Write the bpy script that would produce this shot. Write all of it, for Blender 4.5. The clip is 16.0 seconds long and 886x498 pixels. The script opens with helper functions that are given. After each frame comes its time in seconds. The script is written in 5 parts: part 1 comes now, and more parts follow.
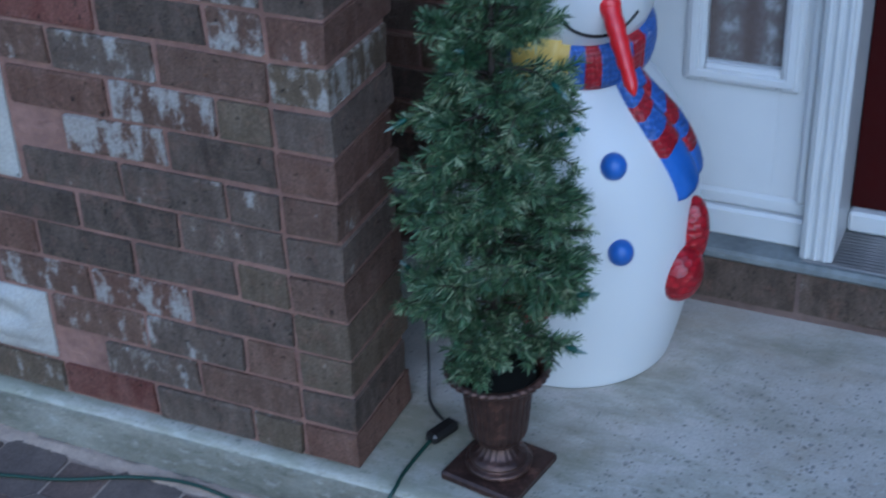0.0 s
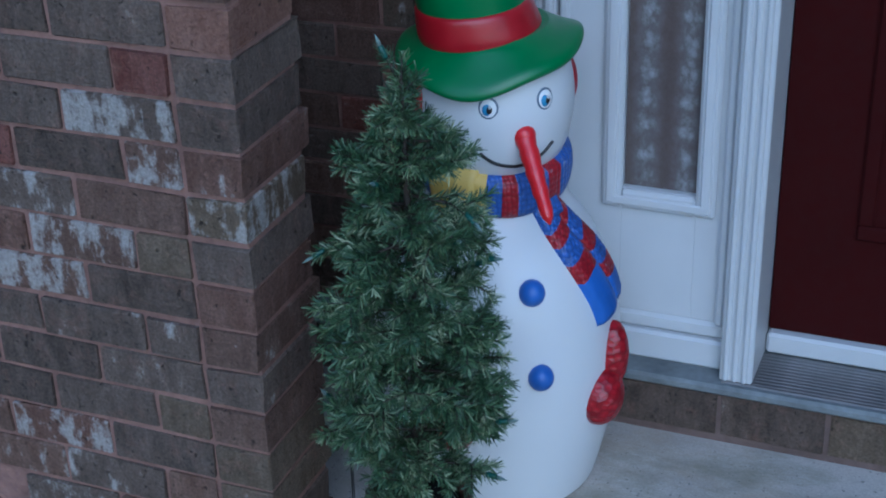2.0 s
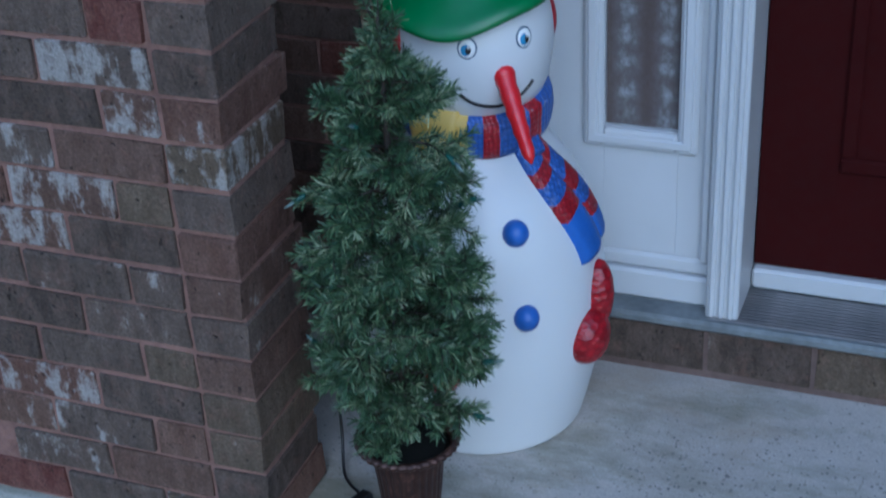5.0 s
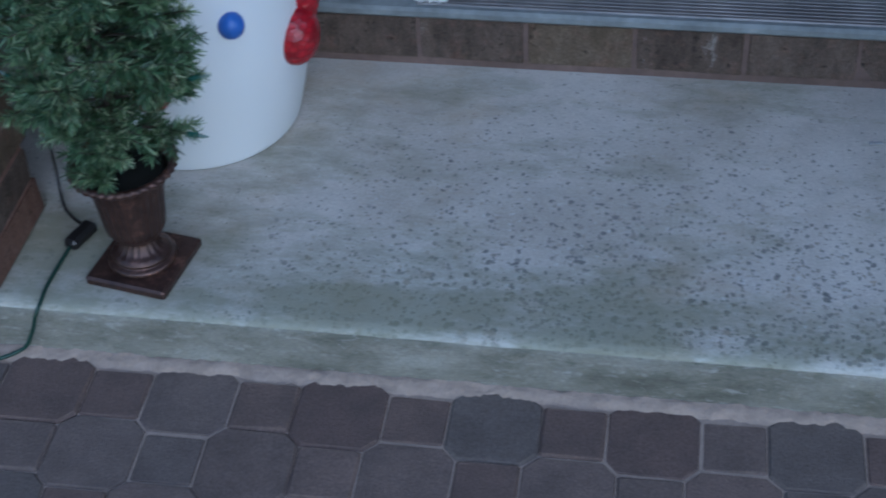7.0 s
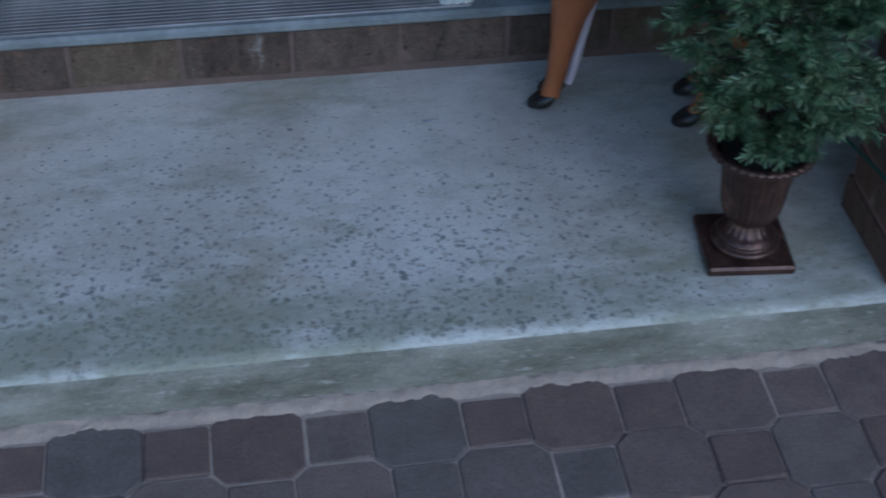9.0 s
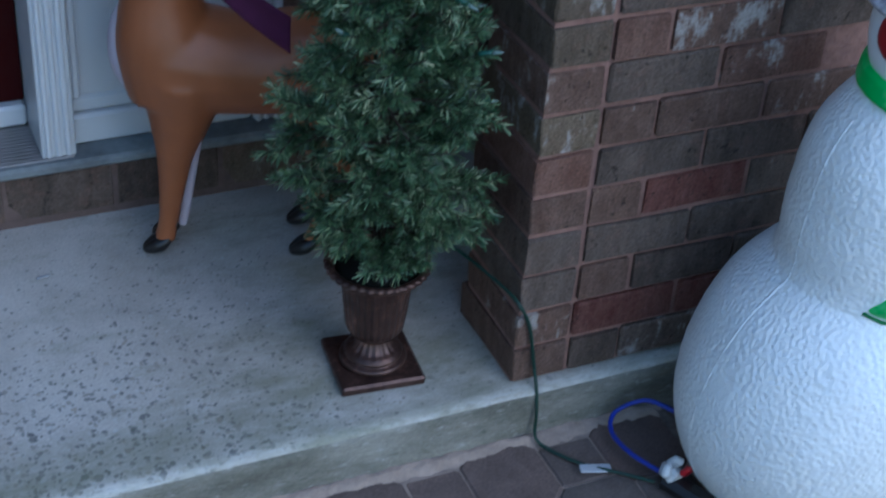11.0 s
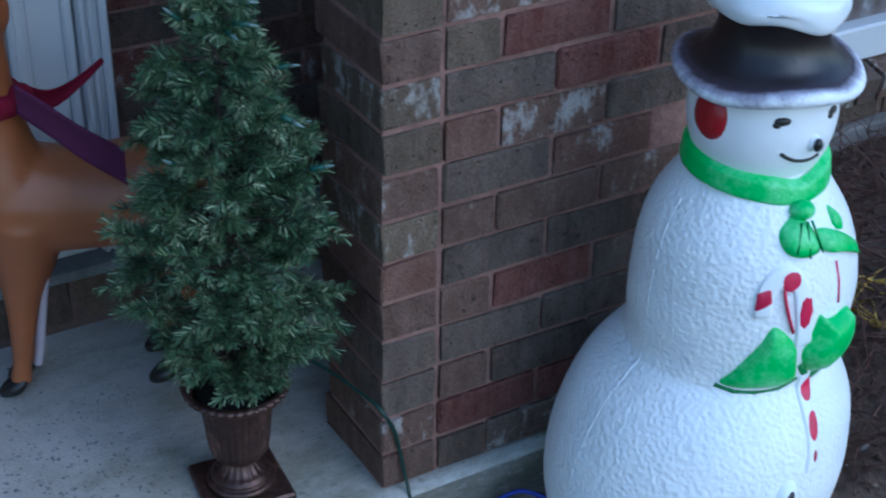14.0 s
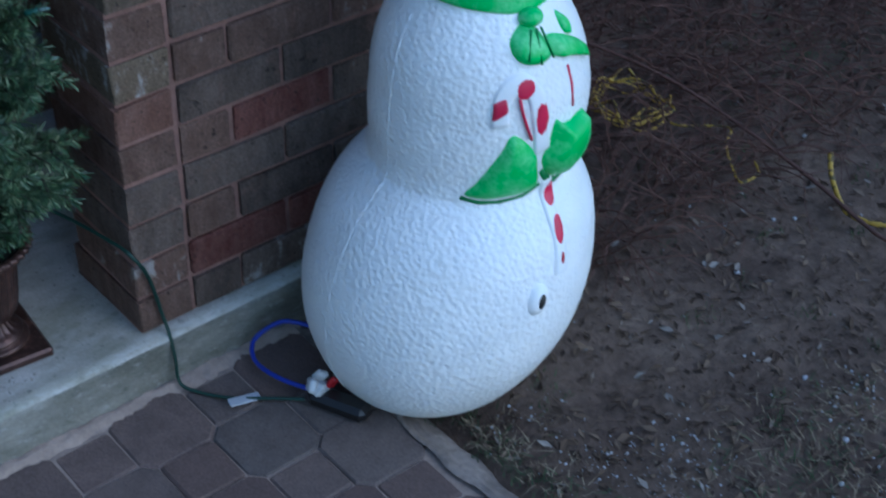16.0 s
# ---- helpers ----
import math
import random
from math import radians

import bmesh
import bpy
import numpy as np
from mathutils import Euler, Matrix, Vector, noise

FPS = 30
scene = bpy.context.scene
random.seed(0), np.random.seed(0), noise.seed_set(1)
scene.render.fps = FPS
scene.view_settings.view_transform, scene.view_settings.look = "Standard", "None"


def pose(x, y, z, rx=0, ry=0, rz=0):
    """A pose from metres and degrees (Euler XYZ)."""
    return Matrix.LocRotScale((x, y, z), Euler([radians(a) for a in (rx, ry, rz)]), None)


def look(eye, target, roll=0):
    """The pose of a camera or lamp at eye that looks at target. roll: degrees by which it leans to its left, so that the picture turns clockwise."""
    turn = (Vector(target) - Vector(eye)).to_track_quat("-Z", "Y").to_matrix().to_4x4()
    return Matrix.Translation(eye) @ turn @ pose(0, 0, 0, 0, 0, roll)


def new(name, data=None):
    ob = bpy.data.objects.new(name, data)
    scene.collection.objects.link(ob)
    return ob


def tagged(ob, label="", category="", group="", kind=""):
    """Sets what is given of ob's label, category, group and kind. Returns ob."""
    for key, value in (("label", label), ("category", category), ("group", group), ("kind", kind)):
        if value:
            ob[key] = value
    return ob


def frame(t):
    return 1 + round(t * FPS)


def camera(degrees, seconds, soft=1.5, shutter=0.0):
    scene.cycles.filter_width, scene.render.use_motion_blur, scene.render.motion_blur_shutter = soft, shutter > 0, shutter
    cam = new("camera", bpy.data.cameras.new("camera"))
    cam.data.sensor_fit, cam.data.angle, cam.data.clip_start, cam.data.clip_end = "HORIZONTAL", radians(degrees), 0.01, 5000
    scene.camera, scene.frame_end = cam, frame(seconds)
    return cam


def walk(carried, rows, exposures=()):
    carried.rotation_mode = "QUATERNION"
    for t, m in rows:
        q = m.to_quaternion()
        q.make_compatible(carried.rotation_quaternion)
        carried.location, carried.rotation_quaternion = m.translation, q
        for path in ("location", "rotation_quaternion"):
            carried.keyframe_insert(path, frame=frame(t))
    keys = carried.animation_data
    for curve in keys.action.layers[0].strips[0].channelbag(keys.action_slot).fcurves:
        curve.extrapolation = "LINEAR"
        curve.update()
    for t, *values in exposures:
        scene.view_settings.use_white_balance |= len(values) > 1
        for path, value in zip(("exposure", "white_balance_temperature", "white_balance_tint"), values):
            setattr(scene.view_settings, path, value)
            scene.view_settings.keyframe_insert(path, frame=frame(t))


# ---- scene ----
cam = camera(32.7, 16.0, soft=1.9, shutter=0.5)
PATH = [
    (0, (0.99, -1.753, 1.775), (0.272, -0.21, 0.726), -2.4),
    (0.5, (1.012, -1.75, 1.79), (0.341, -0.16, 0.779), -1.6),
    (1, (1.027, -1.749, 1.791), (0.363, -0.128, 0.825), -1.4),
    (1.5, (1.024, -1.753, 1.791), (0.357, -0.117, 0.853), -1.5),
    (2, (1.035, -1.75, 1.804), (0.358, -0.107, 0.886), -1.8),
    (2.5, (1.022, -1.754, 1.796), (0.352, -0.095, 0.902), -2.8),
    (3, (1.031, -1.752, 1.803), (0.355, -0.089, 0.92), -2.5),
    (5.5, (1.049, -1.738, 1.786), (0.418, -0.168, 0.72), -3.6),
    (6, (1.062, -1.71, 1.784), (0.522, -0.238, 0.543), -4.5),
    (6.5, (1.044, -1.683, 1.791), (0.655, -0.239, 0.463), -3.5),
    (7, (1.061, -1.676, 1.786), (0.786, -0.21, 0.454), -3.0),
    (7.5, (1.073, -1.675, 1.78), (0.898, -0.192, 0.45), -2.1),
    (8, (1.087, -1.676, 1.766), (1.058, -0.179, 0.441), -1.5),
    (8.5, (1.1, -1.676, 1.768), (1.202, -0.184, 0.441), -0.3),
    (9, (1.107, -1.677, 1.762), (1.351, -0.196, 0.441), 1.2),
    (9.5, (1.114, -1.681, 1.767), (1.472, -0.216, 0.454), 1.8),
    (10, (1.119, -1.689, 1.764), (1.637, -0.228, 0.5), 2.9),
    (10.2, (1.123, -1.692, 1.76), (1.698, -0.239, 0.512), 3.5),
    (12.5, (1.118, -1.703, 1.769), (1.967, -0.196, 0.764), 4.7),
    (13, (1.127, -1.698, 1.784), (2.009, -0.217, 0.769), 4.4),
    (13.5, (1.138, -1.707, 1.78), (2.017, -0.227, 0.761), 3.4),
    (14, (1.188, -1.722, 1.793), (2.064, -0.264, 0.74), 1.4),
    (14.5, (1.208, -1.727, 1.792), (2.103, -0.292, 0.725), 0.6),
    (15, (1.193, -1.722, 1.781), (2.18, -0.347, 0.714), 1.1),
    (15.5, (1.227, -1.732, 1.793), (2.251, -0.472, 0.624), 1.2),
    (16, (1.237, -1.739, 1.786), (2.281, -0.561, 0.552), 2.2),
]
walk(cam, [(t, look(eye, target, roll)) for t, eye, target, roll in PATH],
     [(0, 0.62, 4640, 9), (3, 0.47, 4600, 8), (5.5, 0.52, 4720, 9), (7, 0.5, 4860, 9), (10, 0.46, 4880, 9), (12.4, 0.92, 4720, 8), (13, 0.88, 4680, 8), (14, 0.72, 4720, 8), (15, 0.52, 4700, 8), (16, 0.45, 4720, 8)])

# ---- world and light ----
world = bpy.data.worlds.new("world")
scene.world = world
world.use_nodes = True
wn = world.node_tree
sky = wn.nodes.new("ShaderNodeTexSky")
sky.sky_type = "NISHITA"
sky.sun_disc = False
sky.sun_elevation = radians(38)
sky.sun_rotation = radians(155)
sky.air_density = 1.6
sky.dust_density = 0.6
wn.links.new(sky.outputs[0], wn.nodes["Background"].inputs[0])
wn.nodes["Background"].inputs[1].default_value = 0.12
sun_data = bpy.data.lights.new("sun", "SUN")
sun_data.energy = 0.58
sun_data.angle = radians(50)
sun_data.color = (1.0, 0.97, 0.94)
sun = new("sun", sun_data)
sun.matrix_world = look((4.0, -6, 4.6), (1.2, 0, 0))


# ---- materials ----
def node(nt, kind, **ins):
    n = nt.nodes.new("ShaderNode" + kind)
    for k, v in ins.items():
        key = k.replace("_", " ")
        n.inputs[key].default_value = v
    return n


def material(name, rough=0.6, metal=0.0):
    m = bpy.data.materials.new(name)
    m.use_nodes = True
    nt = m.node_tree
    p = nt.nodes["Principled BSDF"]
    p.inputs["Roughness"].default_value = rough
    p.inputs["Metallic"].default_value = metal
    if rough > 0.8:
        p.inputs["Specular IOR Level"].default_value = 0.15
    return m, nt, p


def mapped(nt, scale=(1, 1, 1), coords="Object", spin=0.0):
    tc = nt.nodes.new("ShaderNodeTexCoord")
    mp = nt.nodes.new("ShaderNodeMapping")
    mp.inputs["Scale"].default_value = scale
    nt.links.new(tc.outputs[coords], mp.inputs["Vector"])
    return mp.outputs[0]


def noise_of(nt, vec, scale, detail=4.0, rough=0.55):
    n = node(nt, "TexNoise", Scale=scale, Detail=detail, Roughness=rough)
    nt.links.new(vec, n.inputs["Vector"])
    return n.outputs["Fac"]


def ramp(nt, fac, stops):
    r = nt.nodes.new("ShaderNodeValToRGB")
    while len(r.color_ramp.elements) < len(stops):
        r.color_ramp.elements.new(0.5)
    for e, (pos, c) in zip(r.color_ramp.elements, stops):
        e.position = pos
        e.color = (*c, 1) if len(c) == 3 else c
    nt.links.new(fac, r.inputs[0])
    return r.outputs[0]


def mix(nt, fac, a, b, mode="MIX"):
    m = nt.nodes.new("ShaderNodeMix")
    m.data_type = "RGBA"
    m.blend_type = mode
    for sock, v in ((m.inputs["Factor"], fac), (m.inputs["A"], a), (m.inputs["B"], b)):
        if isinstance(v, (int, float)):
            sock.default_value = v
        elif isinstance(v, tuple):
            sock.default_value = (*v, 1)
        else:
            nt.links.new(v, sock)
    return m.outputs["Result"]


def math_node(nt, op, a, b):
    m = nt.nodes.new("ShaderNodeMath")
    m.operation = op
    for sock, v in zip(m.inputs, (a, b)):
        if isinstance(v, (int, float)):
            sock.default_value = v
        else:
            nt.links.new(v, sock)
    return m.outputs[0]


def bump(nt, p, height, strength=0.4, distance=0.004):
    b = node(nt, "Bump", Strength=strength, Distance=distance)
    nt.links.new(height, b.inputs["Height"])
    nt.links.new(b.outputs[0], p.inputs["Normal"])


def plain(name, col, rough=0.5, metal=0.0, vary=0.15, scale=30.0, bumpy=0.1, dist=0.002, coat=0.0):
    """A surface with a slight mottling at two scales and a fine relief."""
    m, nt, p = material(name, rough, metal)
    v = mapped(nt)
    big = noise_of(nt, v, scale * 0.15, 3)
    fine = noise_of(nt, v, scale, 6)
    lo = tuple(c * (1 - vary) for c in col)
    hi = tuple(min(1, c * (1 + vary)) for c in col)
    both = math_node(nt, "ADD", math_node(nt, "MULTIPLY", big, 0.6), math_node(nt, "MULTIPLY", fine, 0.4))
    nt.links.new(ramp(nt, both, [(0.3, lo), (0.7, hi)]), p.inputs["Base Color"])
    nt.links.new(ramp(nt, fine, [(0.3, (rough * 0.85,) * 3), (0.7, (min(1, rough * 1.15),) * 3)]), p.inputs["Roughness"])
    if bumpy:
        bump(nt, p, fine, bumpy, dist)
    if coat:
        p.inputs["Coat Weight"].default_value = coat
        p.inputs["Coat Roughness"].default_value = 0.15
    return m


def brick_material():
    m, nt, p = material("weathered_brick", 0.88)
    tc = nt.nodes.new("ShaderNodeTexCoord")
    info = nt.nodes.new("ShaderNodeObjectInfo")
    shift = nt.nodes.new("ShaderNodeVectorMath")
    shift.operation = "ADD"
    away = math_node(nt, "MULTIPLY", info.outputs["Random"], 53.0)
    nt.links.new(tc.outputs["Object"], shift.inputs[0])
    nt.links.new(away, shift.inputs[1])
    v = shift.outputs[0]
    stretch = nt.nodes.new("ShaderNodeMapping")
    stretch.inputs["Scale"].default_value = (1.0, 1.0, 0.36)
    nt.links.new(v, stretch.inputs["Vector"])
    streak = noise_of(nt, stretch.outputs[0], 34, 5, 0.6)
    blotch = noise_of(nt, v, 26, 7, 0.72)
    grit = noise_of(nt, v, 190, 4, 0.7)
    pale = mix(nt, 0.3, info.outputs["Color"], (0.26, 0.2, 0.165))
    base = mix(nt, ramp(nt, streak, [(0.3, (0, 0, 0)), (0.7, (1, 1, 1))]), mix(nt, 0.35, info.outputs["Color"], (0.035, 0.029, 0.026)), pale)
    # mortar smears and rusty scuffs
    base = mix(nt, ramp(nt, blotch, [(0.52, (0, 0, 0)), (0.72, (0.4, 0.4, 0.4))]), base, (0.235, 0.13, 0.098))
    gritty = mix(nt, 0.6, base, ramp(nt, grit, [(0.3, (0.25, 0.25, 0.25)), (0.7, (0.75, 0.75, 0.75))]), "OVERLAY")
    # small dark pits
    pits = ramp(nt, noise_of(nt, v, 85, 3, 0.5), [(0.27, (0.75,) * 3), (0.36, (0, 0, 0))])
    gritty = mix(nt, pits, gritty, (0.03, 0.024, 0.02))
    # lime bloom with ragged edges, drawn out downwards, more on some bricks than on others
    patch = math_node(nt, "ADD", math_node(nt, "MULTIPLY", blotch, 0.42), math_node(nt, "MULTIPLY", streak, 0.58))
    level = math_node(nt, "ADD", math_node(nt, "MULTIPLY", info.outputs["Alpha"], 0.205), -0.66)
    bloom = math_node(nt, "MULTIPLY", math_node(nt, "ADD", patch, level), 14.0)
    cl = nt.nodes.new("ShaderNodeClamp")
    nt.links.new(bloom, cl.inputs[0])
    thin = math_node(nt, "MULTIPLY", cl.outputs[0], ramp(nt, grit, [(0.25, (0.4,) * 3), (0.65, (0.95, 0.95, 0.95))]))
    nt.links.new(mix(nt, thin, gritty, (0.42, 0.395, 0.37)), p.inputs["Base Color"])
    h = math_node(nt, "ADD", math_node(nt, "MULTIPLY", grit, 0.5), math_node(nt, "ADD", blotch, math_node(nt, "MULTIPLY", streak, 0.5)))
    bump(nt, p, math_node(nt, "SUBTRACT", h, math_node(nt, "MULTIPLY", pits, 0.5)), 1.0, 0.008)
    return m


def concrete_material(name, base, dark, light, specks=True):
    m, nt, p = material(name, 0.9)
    v = mapped(nt)
    big = noise_of(nt, v, 2.4, 5, 0.6)
    mid = noise_of(nt, v, 11, 6, 0.65)
    fine = noise_of(nt, v, 190, 3, 0.7)
    col = ramp(nt, big, [(0.3, dark), (0.5, base), (0.72, light)])
    col = mix(nt, ramp(nt, mid, [(0.45, (0, 0, 0)), (0.75, (0.55,) * 3)]), col, tuple(c * 0.72 for c in base))
    col = mix(nt, 0.3, col, ramp(nt, fine, [(0.25, (0.2,) * 3), (0.75, (0.8,) * 3)]), "OVERLAY")
    h = math_node(nt, "ADD", mid, math_node(nt, "MULTIPLY", fine, 0.6))
    if specks:
        st0 = mapped(nt, (1.0, 0.95, 1.0))
        wob = node(nt, "TexNoise", Scale=70.0, Detail=3.0)
        nt.links.new(st0, wob.inputs["Vector"])
        wv = nt.nodes.new("ShaderNodeVectorMath")
        wv.operation = "MULTIPLY_ADD"
        wv.inputs[1].default_value = (0.012, 0.012, 0.012)
        nt.links.new(wob.outputs["Color"], wv.inputs[0])
        nt.links.new(st0, wv.inputs[2])
        st = wv.outputs[0]
        vo = nt.nodes.new("ShaderNodeTexVoronoi")
        vo.inputs["Scale"].default_value = 125
        vo.inputs["Randomness"].default_value = 1.0
        nt.links.new(st, vo.inputs["Vector"])
        # exposed pebbles, thicker towards the worn front
        worn = noise_of(nt, v, 3.3, 3)
        sep = nt.nodes.new("ShaderNodeSeparateXYZ")
        nt.links.new(mapped(nt), sep.inputs[0])
        front = math_node(nt, "MULTIPLY", sep.outputs["Y"], -0.27)
        size = math_node(nt, "ADD", math_node(nt, "MULTIPLY", worn, 0.26), math_node(nt, "ADD", front, 0.19))
        sc = nt.nodes.new("ShaderNodeSeparateColor")
        nt.links.new(vo.outputs["Color"], sc.inputs[0])
        # most worn along the way to the door
        trod = node(nt, "MapRange")
        trod.inputs["From Min"].default_value = 0.4
        trod.inputs["From Max"].default_value = 0.85
        trod.inputs["To Min"].default_value = 1.0
        trod.inputs["To Max"].default_value = 0.45
        nt.links.new(math_node(nt, "ABSOLUTE", math_node(nt, "SUBTRACT", sep.outputs["X"], 1.15), 0.0), trod.inputs["Value"])
        size = math_node(nt, "MULTIPLY", math_node(nt, "MULTIPLY", size, trod.outputs[0]), math_node(nt, "POWER", sc.outputs["Red"], 1.9))
        dot = math_node(nt, "MULTIPLY", math_node(nt, "SUBTRACT", math_node(nt, "MULTIPLY", size, 2.9), vo.outputs["Distance"]), 14.0)
        cl = nt.nodes.new("ShaderNodeClamp")
        nt.links.new(dot, cl.inputs[0])
        stone = ramp(nt, sc.outputs["Green"], [(0.0, (0.09, 0.095, 0.10)), (0.55, (0.17, 0.17, 0.165)), (0.85, (0.32, 0.28, 0.23)), (1.0, (0.55, 0.55, 0.53))])
        col = mix(nt, math_node(nt, "MULTIPLY", cl.outputs[0], 0.72), col, stone)
        h = math_node(nt, "ADD", h, math_node(nt, "MULTIPLY", cl.outputs[0], -0.5))
        # larger stones, few and ragged
        vo2 = nt.nodes.new("ShaderNodeTexVoronoi")
        vo2.inputs["Scale"].default_value = 52
        nt.links.new(st, vo2.inputs["Vector"])
        sc2 = nt.nodes.new("ShaderNodeSeparateColor")
        nt.links.new(vo2.outputs["Color"], sc2.inputs[0])
        few = math_node(nt, "SUBTRACT", math_node(nt, "ADD", math_node(nt, "MULTIPLY", sc2.outputs["Red"], 0.75), math_node(nt, "MULTIPLY", front, 1.6)), 0.31)
        dot2 = math_node(nt, "MULTIPLY", math_node(nt, "SUBTRACT", math_node(nt, "MULTIPLY", few, 0.95), vo2.outputs["Distance"]), 16.0)
        cl2 = nt.nodes.new("ShaderNodeClamp")
        nt.links.new(dot2, cl2.inputs[0])
        stone2 = ramp(nt, sc2.outputs["Green"], [(0.0, (0.085, 0.09, 0.095)), (0.6, (0.16, 0.158, 0.152)), (1.0, (0.34, 0.29, 0.23))])
        worn_top = node(nt, "MapRange")
        worn_top.inputs["From Min"].default_value = 0.55
        worn_top.inputs["From Max"].default_value = 0.1
        worn_top.inputs["To Min"].default_value = 0.3
        worn_top.inputs["To Max"].default_value = 0.85
        nt.links.new(sep.outputs["Y"], worn_top.inputs["Value"])
        col = mix(nt, math_node(nt, "MULTIPLY", cl2.outputs[0], math_node(nt, "MULTIPLY", worn_top.outputs[0], trod.outputs[0])), col, stone2)
        # rusty tan stains; front arris paled by scuffs and a painted edge highlight
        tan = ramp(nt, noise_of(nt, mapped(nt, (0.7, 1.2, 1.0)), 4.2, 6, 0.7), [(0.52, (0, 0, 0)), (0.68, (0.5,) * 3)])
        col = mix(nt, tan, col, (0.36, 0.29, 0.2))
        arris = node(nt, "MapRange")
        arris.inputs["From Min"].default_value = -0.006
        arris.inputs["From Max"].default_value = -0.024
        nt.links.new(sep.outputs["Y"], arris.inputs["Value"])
        lit_scuff = math_node(nt, "MULTIPLY", arris.outputs[0], ramp(nt, noise_of(nt, mapped(nt, (0.5, 2.0, 1.0)), 26, 5, 0.7), [(0.36, (0, 0, 0)), (0.6, (0.9,) * 3)]))
        col = mix(nt, lit_scuff, col, (0.62, 0.6, 0.56))
        near = node(nt, "MapRange")
        near.inputs["From Min"].default_value = 0.30
        near.inputs["From Max"].default_value = 0.03
        near.inputs["To Max"].default_value = 0.16
        nt.links.new(sep.outputs["Y"], near.inputs["Value"])
        growth = math_node(nt, "ADD", noise_of(nt, mapped(nt, (0.6, 1.4, 1.0)), 5.5, 6, 0.72), near.outputs[0])
        moss = ramp(nt, growth, [(0.49, (0, 0, 0)), (0.70, (0.7,) * 3)])
        col = mix(nt, moss, col, (0.19, 0.19, 0.125))
    nt.links.new(col, p.inputs["Base Color"])
    bump(nt, p, h, 0.35, 0.004)
    return m


def edge_material():
    """Formed slab edge: darker than the top, streaked and mottled, with pale scuffs."""
    m, nt, p = material("slab_edge_concrete", 0.9)
    v = mapped(nt, (1.0, 1.0, 2.6))
    big = noise_of(nt, v, 4.5, 6, 0.68)
    mid = noise_of(nt, v, 28, 6, 0.7)
    fine = noise_of(nt, v, 150, 3, 0.7)
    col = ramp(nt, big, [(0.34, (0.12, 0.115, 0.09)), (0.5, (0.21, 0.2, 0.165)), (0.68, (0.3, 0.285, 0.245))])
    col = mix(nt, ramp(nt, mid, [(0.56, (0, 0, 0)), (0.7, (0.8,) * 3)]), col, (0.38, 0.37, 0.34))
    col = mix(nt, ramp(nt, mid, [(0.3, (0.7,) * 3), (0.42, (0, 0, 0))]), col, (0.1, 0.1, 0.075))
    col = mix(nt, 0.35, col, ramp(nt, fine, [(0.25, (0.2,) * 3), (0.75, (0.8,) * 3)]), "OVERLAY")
    nt.links.new(col, p.inputs["Base Color"])
    bump(nt, p, math_node(nt, "ADD", mid, fine), 0.5, 0.006)
    return m


def paver_material():
    m, nt, p = material("paver_concrete", 0.92)
    tc = nt.nodes.new("ShaderNodeTexCoord")
    info = nt.nodes.new("ShaderNodeObjectInfo")
    shift = nt.nodes.new("ShaderNodeVectorMath")
    shift.operation = "ADD"
    nt.links.new(tc.outputs["Object"], shift.inputs[0])
    nt.links.new(math_node(nt, "MULTIPLY", info.outputs["Random"], 41.0), shift.inputs[1])
    v = shift.outputs[0]
    mid = noise_of(nt, v, 16, 6, 0.65)
    fine = noise_of(nt, v, 230, 3, 0.7)
    col = ramp(nt, info.outputs["Random"], [(0.0, (0.125, 0.086, 0.074)), (0.35, (0.15, 0.105, 0.088)), (0.7, (0.135, 0.112, 0.1)), (1.0, (0.175, 0.122, 0.102))])
    col = mix(nt, ramp(nt, mid, [(0.4, (0, 0, 0)), (0.75, (0.6,) * 3)]), col, (0.07, 0.056, 0.05))
    col = mix(nt, 0.45, col, ramp(nt, fine, [(0.25, (0.2,) * 3), (0.75, (0.8,) * 3)]), "OVERLAY")
    nt.links.new(col, p.inputs["Base Color"])
    bump(nt, p, math_node(nt, "ADD", mid, fine), 0.5, 0.004)
    return m


def soil_material():
    m, nt, p = material("bare_soil", 0.95)
    v = mapped(nt)
    big = noise_of(nt, v, 3.0, 6, 0.65)
    fine = noise_of(nt, v, 42, 8, 0.7)
    col = ramp(nt, big, [(0.3, (0.085, 0.058, 0.044)), (0.55, (0.15, 0.107, 0.08)), (0.75, (0.235, 0.175, 0.132))])
    col = mix(nt, 0.6, col, ramp(nt, fine, [(0.3, (0.15,) * 3), (0.72, (0.8,) * 3)]), "OVERLAY")
    nt.links.new(col, p.inputs["Base Color"])
    bump(nt, p, fine, 0.8, 0.02)
    return m


def stipple_material():
    m, nt, p = material("stippled_white_plastic", 0.42)
    v = mapped(nt)
    vo = nt.nodes.new("ShaderNodeTexVoronoi")
    vo.feature = "SMOOTH_F1"
    vo.inputs["Scale"].default_value = 128
    nt.links.new(v, vo.inputs["Vector"])
    n = noise_of(nt, v, 90, 3)
    nt.links.new(ramp(nt, noise_of(nt, v, 9, 5), [(0.35, (0.80, 0.82, 0.82)), (0.65, (0.88, 0.9, 0.9))]), p.inputs["Base Color"])
    bump(nt, p, math_node(nt, "ADD", vo.outputs["Distance"], math_node(nt, "MULTIPLY", n, 0.6)), 0.44, 0.006)
    p.inputs["Coat Weight"].default_value = 0.15
    return m


